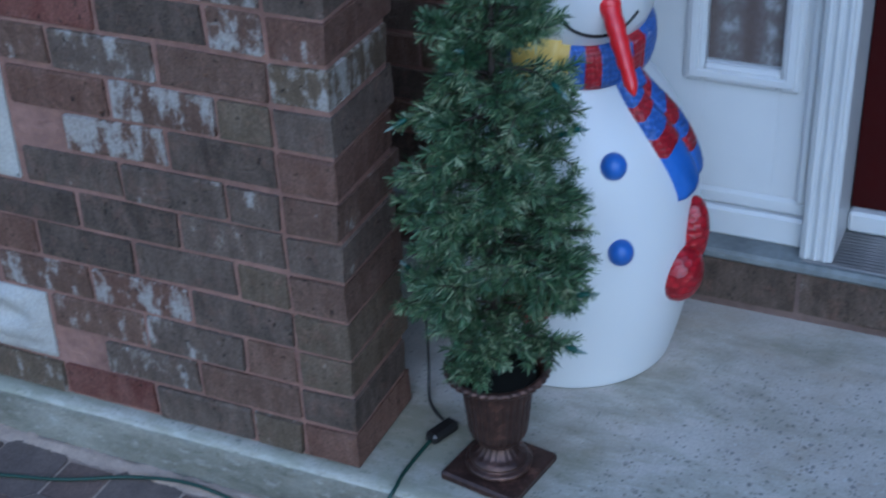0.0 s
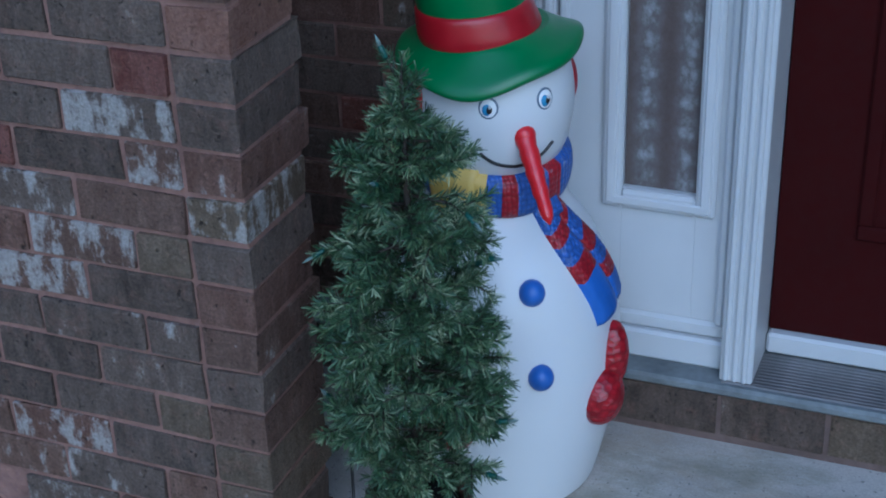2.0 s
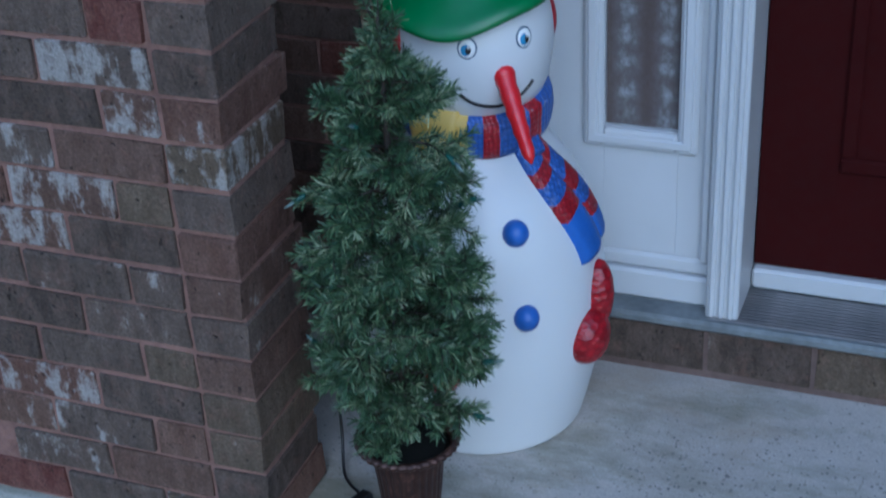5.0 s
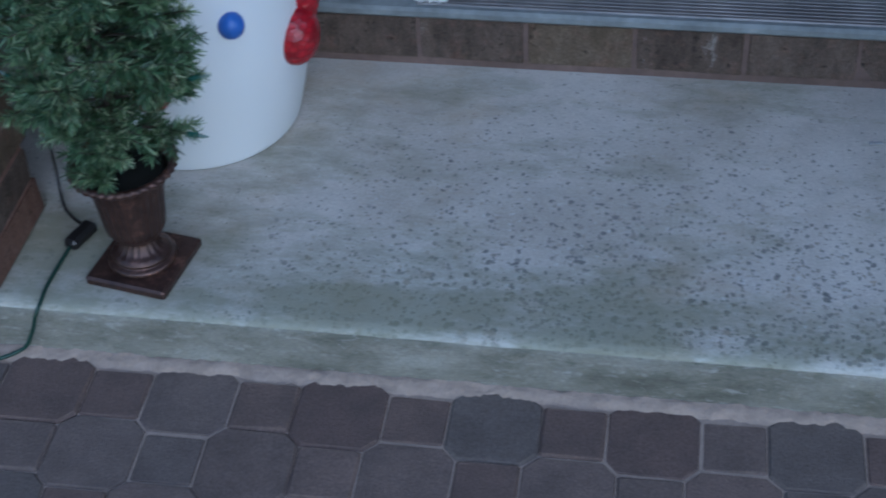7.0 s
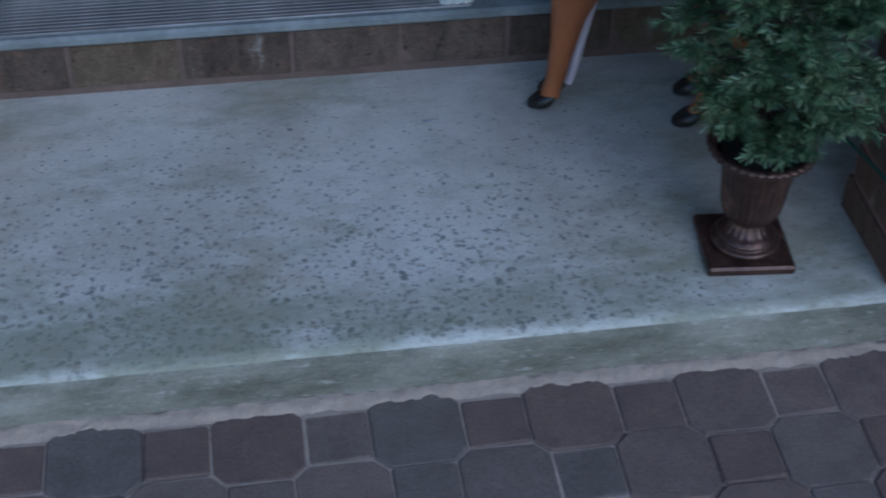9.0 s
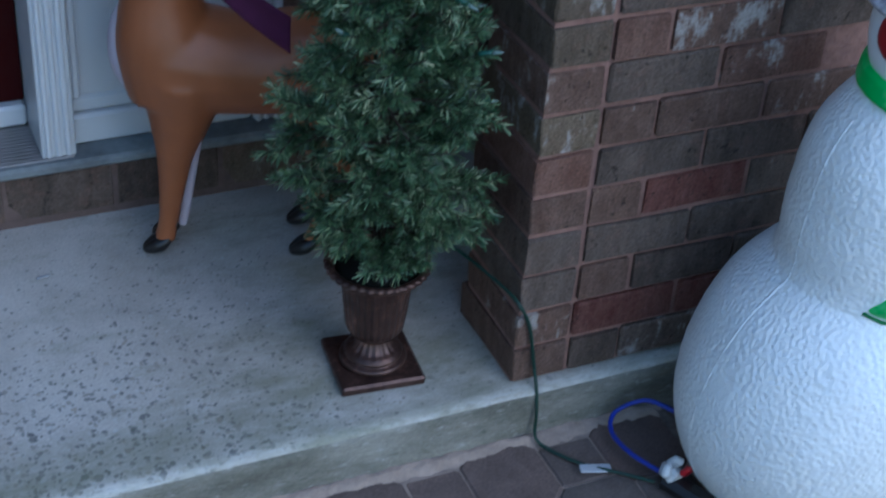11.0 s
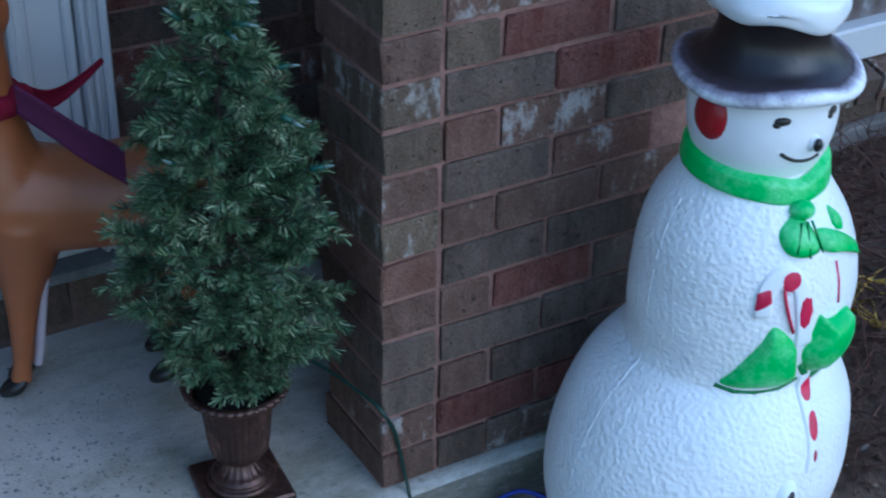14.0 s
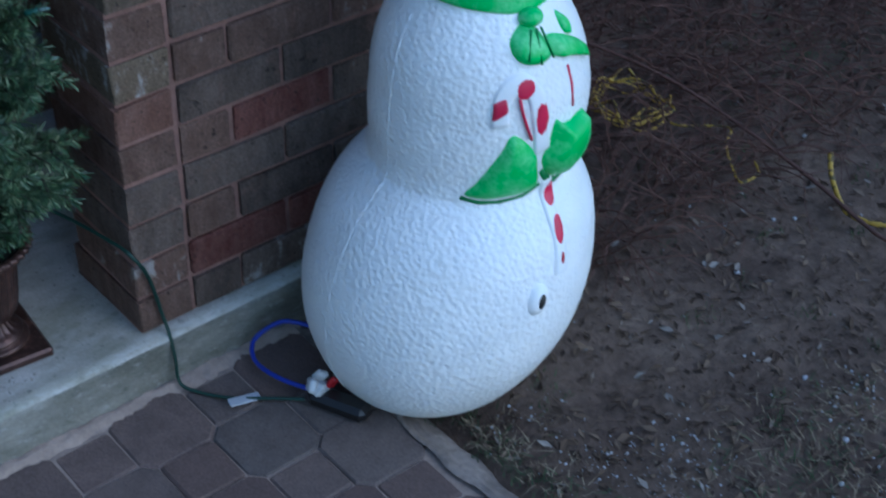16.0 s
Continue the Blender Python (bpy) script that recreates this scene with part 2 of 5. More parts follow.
def glass_material():
    m, nt, p = material("patterned_glass", 0.12)
    v = mapped(nt, (1.0, 1.0, 0.8))
    sep = nt.nodes.new("ShaderNodeSeparateXYZ")
    nt.links.new(v, sep.inputs[0])
    band = math_node(nt, "COSINE", math_node(nt, "MULTIPLY", math_node(nt, "SUBTRACT", sep.outputs["X"], 0.408), 82.0), 0.0)
    band = math_node(nt, "ADD", math_node(nt, "MULTIPLY", band, 0.5), 0.5)
    loops = math_node(nt, "SINE", math_node(nt, "MULTIPLY", sep.outputs["Z"], 145.0), 0.0)
    motif = math_node(nt, "MULTIPLY", band, math_node(nt, "ADD", math_node(nt, "MULTIPLY", loops, 0.18), 0.75))
    vo = nt.nodes.new("ShaderNodeTexVoronoi")
    vo.inputs["Scale"].default_value = 58
    vo.inputs["Randomness"].default_value = 0.8
    nt.links.new(v, vo.inputs["Vector"])
    petals = math_node(nt, "SUBTRACT", 0.75, vo.outputs["Distance"])
    lace = noise_of(nt, v, 130, 6, 0.75)
    f = math_node(nt, "MULTIPLY", motif, math_node(nt, "ADD", math_node(nt, "MULTIPLY", petals, 0.6), math_node(nt, "MULTIPLY", lace, 0.75)))
    f = math_node(nt, "ADD", f, math_node(nt, "MULTIPLY", lace, 0.25))
    nt.links.new(ramp(nt, f, [(0.1, (0.105, 0.08, 0.072)), (0.4, (0.15, 0.135, 0.13)), (0.85, (0.33, 0.34, 0.36))]), p.inputs["Base Color"])
    bump(nt, p, f, 0.3, 0.003)
    return m


def needle_material():
    m, nt, p = material("plastic_needles", 0.42)
    geo = nt.nodes.new("ShaderNodeNewGeometry")
    clump = noise_of(nt, mapped(nt), 17, 3, 0.6)
    f = math_node(nt, "ADD", math_node(nt, "MULTIPLY", geo.outputs["Random Per Island"], 0.55), math_node(nt, "MULTIPLY", math_node(nt, "SUBTRACT", clump, 0.3), 1.1))
    col = ramp(nt, f, [(0.12, (0.011, 0.035, 0.015)), (0.44, (0.046, 0.096, 0.04)), (0.68, (0.118, 0.182, 0.082)), (0.92, (0.44, 0.47, 0.29))])
    nt.links.new(col, p.inputs["Base Color"])
    return m


def ribbed_material():
    m, nt, p = material("ribbed_metal_sill", 0.5, 0.6)
    v = mapped(nt, (0.4, 1, 1))
    n = noise_of(nt, v, 40, 5)
    nt.links.new(ramp(nt, n, [(0.3, (0.15, 0.145, 0.145)), (0.7, (0.31, 0.295, 0.29))]), p.inputs["Base Color"])
    bump(nt, p, n, 0.2, 0.002)
    return m


BRICK = brick_material()
MORTAR = plain("pink_mortar", (0.238, 0.139, 0.113), 0.95, vary=0.38, scale=60, bumpy=0.9, dist=0.007)
STEPMORTAR = plain("grimy_mortar", (0.125, 0.088, 0.076), 0.95, vary=0.4, scale=45, bumpy=0.6, dist=0.005)
STONE = concrete_material("split_stone", (0.42, 0.40, 0.37), (0.3, 0.28, 0.26), (0.52, 0.5, 0.47), specks=False)
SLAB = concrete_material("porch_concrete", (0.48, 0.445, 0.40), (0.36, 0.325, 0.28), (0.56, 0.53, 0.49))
FOUND = concrete_material("old_concrete", (0.2, 0.185, 0.165), (0.12, 0.11, 0.095), (0.28, 0.26, 0.235), specks=False)
SLABFACE = edge_material()
PAVER = paver_material()
SAND = plain("joint_sand", (0.31, 0.24, 0.195), 0.95, vary=0.25, scale=150, bumpy=0.5, dist=0.004)
EDGING = plain("dirty_edging_sand", (0.2, 0.165, 0.14), 0.95, vary=0.5, scale=70, bumpy=0.7, dist=0.006)
SOIL = soil_material()
WHITE = plain("white_vinyl", (0.55, 0.56, 0.57), 0.38, vary=0.06, scale=8, bumpy=0.03)
SILLPAINT = plain("grey_sill_paint", (0.17, 0.185, 0.19), 0.7, vary=0.45, scale=60, bumpy=0.3)
RIBBED = ribbed_material()
DOOR = plain("oxblood_door_paint", (0.032, 0.003, 0.003), 0.82, vary=0.12, scale=40, bumpy=0.06)
DOOR.node_tree.nodes["Principled BSDF"].inputs["Specular IOR Level"].default_value = 0.12
GLASS = glass_material()
NEEDLE = needle_material()
BARK = plain("brown_wire_bark", (0.035, 0.026, 0.018), 0.8, vary=0.3, scale=90, bumpy=0.4)


def bronze_material():
    """Dark bronzed plastic, rubbed to copper in places."""
    m, nt, p = material("bronzed_plastic", 0.36, 0.6)
    v = mapped(nt)
    worn = noise_of(nt, v, 30, 6, 0.7)
    nt.links.new(ramp(nt, worn, [(0.35, (0.045, 0.026, 0.022)), (0.55, (0.085, 0.048, 0.038)), (0.72, (0.26, 0.135, 0.1))]), p.inputs["Base Color"])
    nt.links.new(ramp(nt, noise_of(nt, v, 70, 4), [(0.3, (0.28,) * 3), (0.7, (0.5,) * 3)]), p.inputs["Roughness"])
    bump(nt, p, worn, 0.2, 0.002)
    return m


BRONZE = bronze_material()
POTTING = plain("dark_moss", (0.012, 0.012, 0.01), 0.95, vary=0.3, scale=90, bumpy=0.5)
SNOWW = plain("smooth_white_plastic", (0.68, 0.69, 0.70), 0.38, vary=0.02, scale=6, bumpy=0.02, coat=0.1)
BRIGHTW = plain("bright_white_plastic", (0.83, 0.85, 0.86), 0.4, vary=0.04, scale=30, bumpy=0.35, dist=0.004, coat=0.1)
STIPPLE = stipple_material()
RED = plain("red_paint", (0.32, 0.006, 0.013), 0.34, vary=0.2, scale=50, bumpy=0.15, coat=0.1)
BLUE = plain("blue_paint", (0.05, 0.14, 0.50), 0.38, vary=0.2, scale=50, bumpy=0.15)
YELLOW = plain("yellow_paint", (0.62, 0.43, 0.10), 0.45, vary=0.12, scale=50, bumpy=0.1)
GREENHAT = plain("green_hat_paint", (0.018, 0.15, 0.04), 0.35, vary=0.15, scale=40, bumpy=0.1, coat=0.2)
BLACK = plain("black_paint", (0.012, 0.011, 0.011), 0.35, vary=0.3, scale=40, bumpy=0.1)
EYEBLUE = plain("blue_eye_paint", (0.06, 0.24, 0.46), 0.4)
EYELINE = plain("slate_paint", (0.12, 0.16, 0.22), 0.4)
NOSERED = plain("bright_red_paint", (0.62, 0.014, 0.02), 0.32, vary=0.12, scale=40, bumpy=0.1, coat=0.3)
def knit(name, col):
    """Moulded knitting: rows of little raised loops."""
    m, nt, p = material(name, 0.38)
    v = mapped(nt, (1, 1, 0.8))
    vo = nt.nodes.new("ShaderNodeTexVoronoi")
    vo.inputs["Scale"].default_value = 120
    vo.inputs["Randomness"].default_value = 0.35
    nt.links.new(v, vo.inputs["Vector"])
    worn = noise_of(nt, v, 40, 5, 0.7)
    # colour darkens between the loops, painting in the shade of the gaps
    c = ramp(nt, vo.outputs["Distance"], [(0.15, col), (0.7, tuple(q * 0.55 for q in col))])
    nt.links.new(mix(nt, ramp(nt, worn, [(0.62, (0, 0, 0)), (0.72, (0.55,) * 3)]), c, (0.6, 0.62, 0.7)), p.inputs["Base Color"])
    bump(nt, p, vo.outputs["Distance"], 0.7, -0.004)
    return m


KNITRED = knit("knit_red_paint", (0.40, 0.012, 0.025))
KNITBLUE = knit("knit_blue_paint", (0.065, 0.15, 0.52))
FAWN = plain("fawn_paint", (0.27, 0.09, 0.03), 0.42, vary=0.25, scale=14, bumpy=0.04)
VELVET = plain("maroon_velvet", (0.13, 0.006, 0.02), 0.9, vary=0.25, scale=60, bumpy=0.2)
VELVET2 = plain("purple_velvet", (0.075, 0.018, 0.05), 0.9, vary=0.25, scale=60, bumpy=0.2)
CABLE = plain("green_cable", (0.008, 0.035, 0.024), 0.5)
BLUECABLE = plain("blue_cable", (0.025, 0.04, 0.33), 0.45)
def cord_material():
    """Yellow cord with a dark strand twisted in."""
    m, nt, p = material("twisted_yellow_cord", 0.5)
    f = noise_of(nt, mapped(nt), 75, 2, 0.5)
    nt.links.new(ramp(nt, f, [(0.42, (0.06, 0.045, 0.012)), (0.5, (0.42, 0.27, 0.03))]), p.inputs["Base Color"])
    return m


YELLOWCABLE = cord_material()
CLEAR = plain("pale_tag_plastic", (0.36, 0.38, 0.42), 0.3, vary=0.3)
SOCKET = plain("green_socket", (0.015, 0.075, 0.055), 0.5)
BULB = plain("clear_bulb", (0.16, 0.22, 0.2), 0.3)
TWIG = plain("dry_twig", (0.115, 0.064, 0.05), 0.9, vary=0.4, scale=50, bumpy=0.3)
GRASS = plain("sparse_grass", (0.05, 0.085, 0.03), 0.8, vary=0.5, scale=20, bumpy=0)
STRAW = plain("dry_straw", (0.24, 0.19, 0.125), 0.85, vary=0.4, scale=30, bumpy=0)
def litter_material():
    m, nt, p = material("leaf_litter", 0.9)
    geo = nt.nodes.new("ShaderNodeNewGeometry")
    nt.links.new(ramp(nt, geo.outputs["Random Per Island"], [(0.0, (0.04, 0.028, 0.021)), (0.5, (0.09, 0.062, 0.042)), (0.9, (0.15, 0.108, 0.075)), (1.0, (0.26, 0.235, 0.21))]), p.inputs["Base Color"])
    return m


LEAF = litter_material()
PEBBLE = plain("pale_pebble", (0.34, 0.34, 0.35), 0.85, vary=0.3, scale=50, bumpy=0.2)
def sprayed(name, dark, pale, edge):
    """Dark paint worn and dusted with white in streaks."""
    m, nt, p = material(name, 0.4)
    v = mapped(nt)
    f = math_node(nt, "ADD", math_node(nt, "MULTIPLY", noise_of(nt, v, 16, 5, 0.6), 0.65), math_node(nt, "MULTIPLY", noise_of(nt, v, 95, 3, 0.7), 0.35))
    nt.links.new(ramp(nt, f, [(edge, dark), (edge + 0.2, pale)]), p.inputs["Base Color"])
    bump(nt, p, f, 0.3, 0.003)
    return m




def brim_material():
    """White brim sprayed black from the crown outwards, thinning in streaks."""
    m, nt, p = material("sprayed_brim_paint", 0.36)
    v = mapped(nt)
    sep = nt.nodes.new("ShaderNodeSeparateXYZ")
    nt.links.new(v, sep.inputs[0])
    dx = math_node(nt, "SUBTRACT", sep.outputs["X"], 0.085)
    rad = math_node(nt, "SQRT", math_node(nt, "ADD", math_node(nt, "MULTIPLY", dx, dx), math_node(nt, "MULTIPLY", sep.outputs["Y"], sep.outputs["Y"])), 0.0)
    f = math_node(nt, "ADD", rad, math_node(nt, "MULTIPLY", math_node(nt, "SUBTRACT", noise_of(nt, v, 22, 6, 0.7), 0.5), 0.030))
    f = math_node(nt, "MULTIPLY", math_node(nt, "SUBTRACT", f, 0.09), 16.0)
    nt.links.new(ramp(nt, f, [(0.22, (0.016, 0.011, 0.011)), (0.5, (0.05, 0.038, 0.05)), (0.64, (0.32, 0.3, 0.36)), (0.76, (0.82, 0.83, 0.86))]), p.inputs["Base Color"])
    bump(nt, p, noise_of(nt, v, 60, 4, 0.6), 0.3, 0.003)
    return m


HATRIM = brim_material()


def quilted():
    m, nt, p = material("quilted_red_paint", 0.32)
    v = mapped(nt, (1, 1, 1.4))
    vo = nt.nodes.new("ShaderNodeTexVoronoi")
    vo.inputs["Scale"].default_value = 75
    nt.links.new(v, vo.inputs["Vector"])
    nt.links.new(ramp(nt, vo.outputs["Distance"], [(0.1, (0.40, 0.008, 0.018)), (0.7, (0.2, 0.004, 0.01))]), p.inputs["Base Color"])
    bump(nt, p, vo.outputs["Distance"], 0.6, 0.004)
    return m


MITTEN = quilted()
LIME = sprayed("worn_lime_paint", (0.05, 0.5, 0.085), (0.22, 0.68, 0.28), 0.46)
LILAC = plain("dusty_lilac_paint", (0.5, 0.44, 0.5), 0.45, vary=0.15, scale=20)
CRIMSON = plain("crimson_paint", (0.5, 0.012, 0.06), 0.4, vary=0.3, scale=50)
DEEPGREEN = plain("dark_green_paint", (0.02, 0.2, 0.045), 0.4, vary=0.3, scale=40)


# ---- mesh building ----
class Build:
    """Collects vertices and faces with a material index, then makes one mesh."""

    def __init__(self, *mats):
        self.v, self.f, self.m, self.s, self.mats = [], [], [], [], list(mats)

    def idx(self, mat):
        if mat not in self.mats:
            self.mats.append(mat)
        return self.mats.index(mat)

    def add(self, verts, faces, mat, smooth=True):
        o, i = len(self.v), self.idx(mat)
        self.v.extend(tuple(p) for p in verts)
        for f in faces:
            self.f.append(tuple(o + k for k in f))
            self.m.append(i)
            self.s.append(smooth)

    def box(self, x0, y0, z0, x1, y1, z1, mat, b=0.003, m=None):
        """A box with chamfered edges."""
        b = min(b, 0.45 * min(x1 - x0, y1 - y0, z1 - z0))
        lo, hi = (x0, y0, z0), (x1, y1, z1)
        verts, key = [], {}
        for sx in (0, 1):
            for sy in (0, 1):
                for sz in (0, 1):
                    s = (sx, sy, sz)
                    for ax in range(3):
                        p = [(hi[k] if s[k] else lo[k]) if k == ax else (hi[k] - b if s[k] else lo[k] + b) for k in range(3)]
                        key[s, ax] = len(verts)
                        verts.append(Vector(p))
        faces = []
        for ax in range(3):
            u, w = (ax + 1) % 3, (ax + 2) % 3
            for side in (0, 1):
                ring = []
                for a, c in ((0, 0), (1, 0), (1, 1), (0, 1)):
                    s = [0, 0, 0]
                    s[ax], s[u], s[w] = side, a, c
                    ring.append(key[tuple(s), ax])
                faces.append(tuple(ring if side else reversed(ring)))
            for a in (0, 1):
                for c in (0, 1):
                    s0, s1 = [0, 0, 0], [0, 0, 0]
                    s0[ax], s1[ax] = 0, 1
                    s0[u] = s1[u] = a
                    s0[w] = s1[w] = c
                    ring = [key[tuple(s0), u], key[tuple(s1), u], key[tuple(s1), w], key[tuple(s0), w]]
                    faces.append(tuple(ring if a == c else reversed(ring)))
        for sx in (0, 1):
            for sy in (0, 1):
                for sz in (0, 1):
                    s = (sx, sy, sz)
                    ring = [key[s, 0], key[s, 1], key[s, 2]]
                    faces.append(tuple(ring if (sx + sy + sz) % 2 else reversed(ring)))
        if m is not None:
            verts = [m @ p for p in verts]
        self.add(verts, faces, mat, False)

    def lathe(self, prof, mat, seg=48, at=(0, 0, 0), shape=None, smooth=True, mat_of=None):
        """prof: (radius, height) from below upwards; shape(angle, r, z) may bend a point."""
        verts, faces = [], []
        for r, z in prof:
            for i in range(seg):
                a = 2 * math.pi * i / seg
                p = shape(a, r, z) if shape else (r * math.cos(a), r * math.sin(a), z)
                verts.append((p[0] + at[0], p[1] + at[1], p[2] + at[2]))
        for j in range(len(prof) - 1):
            for i in range(seg):
                k = (i + 1) % seg
                faces.append((j * seg + i, j * seg + k, (j + 1) * seg + k, (j + 1) * seg + i))
        self.add(verts, faces, mat, smooth)
        n = len(prof)
        o = len(self.v) - len(verts)
        self.f.append(tuple(o + i for i in reversed(range(seg))))
        self.f.append(tuple(o + (n - 1) * seg + i for i in range(seg)))
        self.m += [self.idx(mat)] * 2
        self.s += [False, False]

    def ball(self, c, r, mat, seg=16, m=None):
        """An ellipsoid; r: three radii."""
        verts, faces, rings = [], [], seg // 2
        for j in range(rings + 1):
            b = math.pi * (j / rings - 0.5) * 0.999
            for i in range(seg):
                a = 2 * math.pi * i / seg
                p = Vector((r[0] * math.cos(b) * math.cos(a), r[1] * math.cos(b) * math.sin(a), r[2] * math.sin(b)))
                verts.append(Vector(c) + ((m @ p) if m is not None else p))
        for j in range(rings):
            for i in range(seg):
                k = (i + 1) % seg
                faces.append((j * seg + i, j * seg + k, (j + 1) * seg + k, (j + 1) * seg + i))
        self.add(verts, faces, mat)

    def tube(self, pts, rad, mat, seg=8, flat=1.0):
        """A round rod along points; rad: one radius or one for each point."""
        pts = [Vector(p) for p in pts]
        rads = rad if isinstance(rad, (list, tuple)) else [rad] * len(pts)
        verts, faces, up = [], [], Vector((0.13, 0.21, 0.97))
        for j, p in enumerate(pts):
            d = (pts[min(j + 1, len(pts) - 1)] - pts[max(j - 1, 0)]).normalized()
            a = d.cross(up)
            a = a.normalized() if a.length > 1e-4 else Vector((1, 0, 0))
            c = a.cross(d).normalized()
            for i in range(seg):
                t = 2 * math.pi * i / seg
                verts.append(p + rads[j] * (a * math.cos(t) + c * math.sin(t) * flat))
        for j in range(len(pts) - 1):
            for i in range(seg):
                k = (i + 1) % seg
                faces.append((j * seg + i, j * seg + k, (j + 1) * seg + k, (j + 1) * seg + i))
        faces.append(tuple(reversed(range(seg))))
        faces.append(tuple((len(pts) - 1) * seg + i for i in range(seg)))
        self.add(verts, faces, mat)

    def sheet(self, fn, nu, nv, mat, mat_of=None):
        """A grid of fn(u, v), u and v from 0 to 1; mat_of(u, v) may choose the paint."""
        verts = [fn(i / nu, j / nv) for j in range(nv + 1) for i in range(nu + 1)]
        base = len(self.v)
        self.v.extend(tuple(p) for p in verts)
        for j in range(nv):
            for i in range(nu):
                a = base + j * (nu + 1) + i
                self.f.append((a, a + 1, a + nu + 2, a + nu + 1))
                self.m.append(self.idx(mat_of((i + 0.5) / nu, (j + 0.5) / nv) if mat_of else mat))
                self.s.append(True)

    def mesh(self, name):
        me = bpy.data.meshes.new(name)
        me.from_pydata(self.v, [], self.f)
        for mt in self.mats:
            me.materials.append(mt)
        me.polygons.foreach_set("material_index", self.m)
        me.polygons.foreach_set("use_smooth", self.s)
        me.update()
        return me


def part(name, b, parent=None, label="", at=None):
    ob = new(name, b.mesh(name) if isinstance(b, Build) else b)
    if at is not None:
        ob.matrix_basis = at
    if parent is not None:
        ob.parent = parent
    return tagged(ob, label)


def smooth_path(pts, n=8):
    """Points of a soft curve through pts."""
    pts = [Vector(p) for p in pts]
    out = []
    for i in range(len(pts) - 1):
        p0, p1, p2, p3 = pts[max(i - 1, 0)], pts[i], pts[i + 1], pts[min(i + 2, len(pts) - 1)]
        for k in range(n):
            t = k / n
            out.append(0.5 * (2 * p1 + (p2 - p0) * t + (2 * p0 - 5 * p1 + 4 * p2 - p3) * t * t + (3 * p1 - p0 - 3 * p2 + p3) * t ** 3))
    return out + [pts[-1]]


def profile(pts, n=6):
    return [(p.x, p.y) for p in smooth_path([(r, z, 0) for r, z in pts], n)]


# ---- setting ----
ZS = 0.10          # top of the porch slab
COURSE = 0.075     # height of a brick course
W = 2.115          # clear width between the two piers
STEP = 0.707        # front of the step under the door
TOP = 2.55

# ground: one sheet to the horizon, uneven soil in the flower bed
gx = np.concatenate([[-400, -60, -12, -4, -1, 1, 2.2], np.linspace(2.36, 5.6, 110), [6.5, 9, 15, 60, 400]])
gy = np.concatenate([[-400, -60, -12, -5, -3], np.linspace(-2.0, 0.76, 92), [2, 6, 20, 80, 400]])
b = Build(SOIL)
gv = []
for y in gy:
    for x in gx:
        bed = min(max((x - 2.40) / 0.12, 0), 1)
        n = noise.fractal(Vector((x * 4, y * 4, 0)), 0.8, 2.1, 5)
        n2 = noise.fractal(Vector((x * 22, y * 22, 3)), 0.8, 2.1, 3)
        near = 1.0 if abs(x) < 8 and abs(y) < 8 else 0.0
        gv.append((x, y, -0.045 + bed * (0.032 + near * (0.014 * n + 0.007 * n2))))
nx = len(gx)
b.add(gv, [(j * nx + i, j * nx + i + 1, (j + 1) * nx + i + 1, (j + 1) * nx + i) for j in range(len(gy) - 1) for i in range(nx - 1)], SOIL)
tagged(part("ground", b), "bare brown soil with scattered dead leaves and stones", "soil", kind="structure")

# bed of sand under the pavers, with the strip along the slab and the one along the soil
b = Build(SAND)
b.box(-3.5, -4.5, -0.06, 2.40, -0.03, -0.0045, SAND, 0.002)
pavement = tagged(part("pavement", b), "interlocking grey-brown concrete pavers in joint sand", "pavement", kind="structure")
b = Build(SAND)


def strip(u, v):
    x, y = -2.2 + 4.6 * u, -0.032 - 0.028 * v
    return (x, y + v * (0.008 * noise.noise(Vector((x * 14, 0, v))) + 0.006 * noise.noise(Vector((x * 60, 0, v)))), 0.007 - 0.013 * v * v + 0.004 * noise.noise(Vector((x * 30, y * 60, 1))) + 0.004 * noise.noise(Vector((x * 110, y * 110, 1))))


b.sheet(lambda u, v: strip(u, 1 - v), 700, 6, SAND)
tagged(part("trim", b), "crumbling sandy mortar strip along the slab", "mortar", kind="structure")
b = Build(SAND)
b = Build(EDGING)
b.sheet(lambda u, v: (2.385 + 0.062 * u + 0.014 * noise.noise(Vector((v * 30, u, 2))), -2.5 + 2.47 * v, 0.004 - 0.03 * u * u + 0.006 * noise.noise(Vector((u * 5, v * 60, 5))) + 0.004 * noise.noise(Vector((u * 20, v * 260, 5)))), 10, 420, EDGING)
tagged(part("trim", b), "pale sandy edge between pavers and soil", "edging", kind="structure")

# porch slab, its front edge slightly rounded and chipped
b = Build(SLAB)
sx0, sx1, sy0, sy1 = -2.2, 2.98, -0.032, 0.80
edge = [(sy0 + 0.004, -0.05), (sy0, 0.0), (sy0 + 0.001, ZS - 0.02), (sy0 + 0.003, ZS - 0.008), (sy0 + 0.01, ZS - 0.002), (sy0 + 0.03, ZS), (sy0 + 0.07, ZS), (0.25, ZS), (0.55, ZS), (sy1, ZS)]


def slab_pt(u, v):
    k = v * (len(edge) - 1)
    i = min(int(k), len(edge) - 2)
    y, z = [edge[i][c] + (edge[i + 1][c] - edge[i][c]) * (k - i) for c in (0, 1)]
    x = sx0 + (sx1 - sx0) * u
    chip = noise.fractal(Vector((x * 18, z * 30, 0)), 0.9, 2.0, 4)
    if i < 6:
        y += 0.003 * chip
        z -= 0.003 * max(chip, 0) if i > 2 else 0
    return (x, y, z)


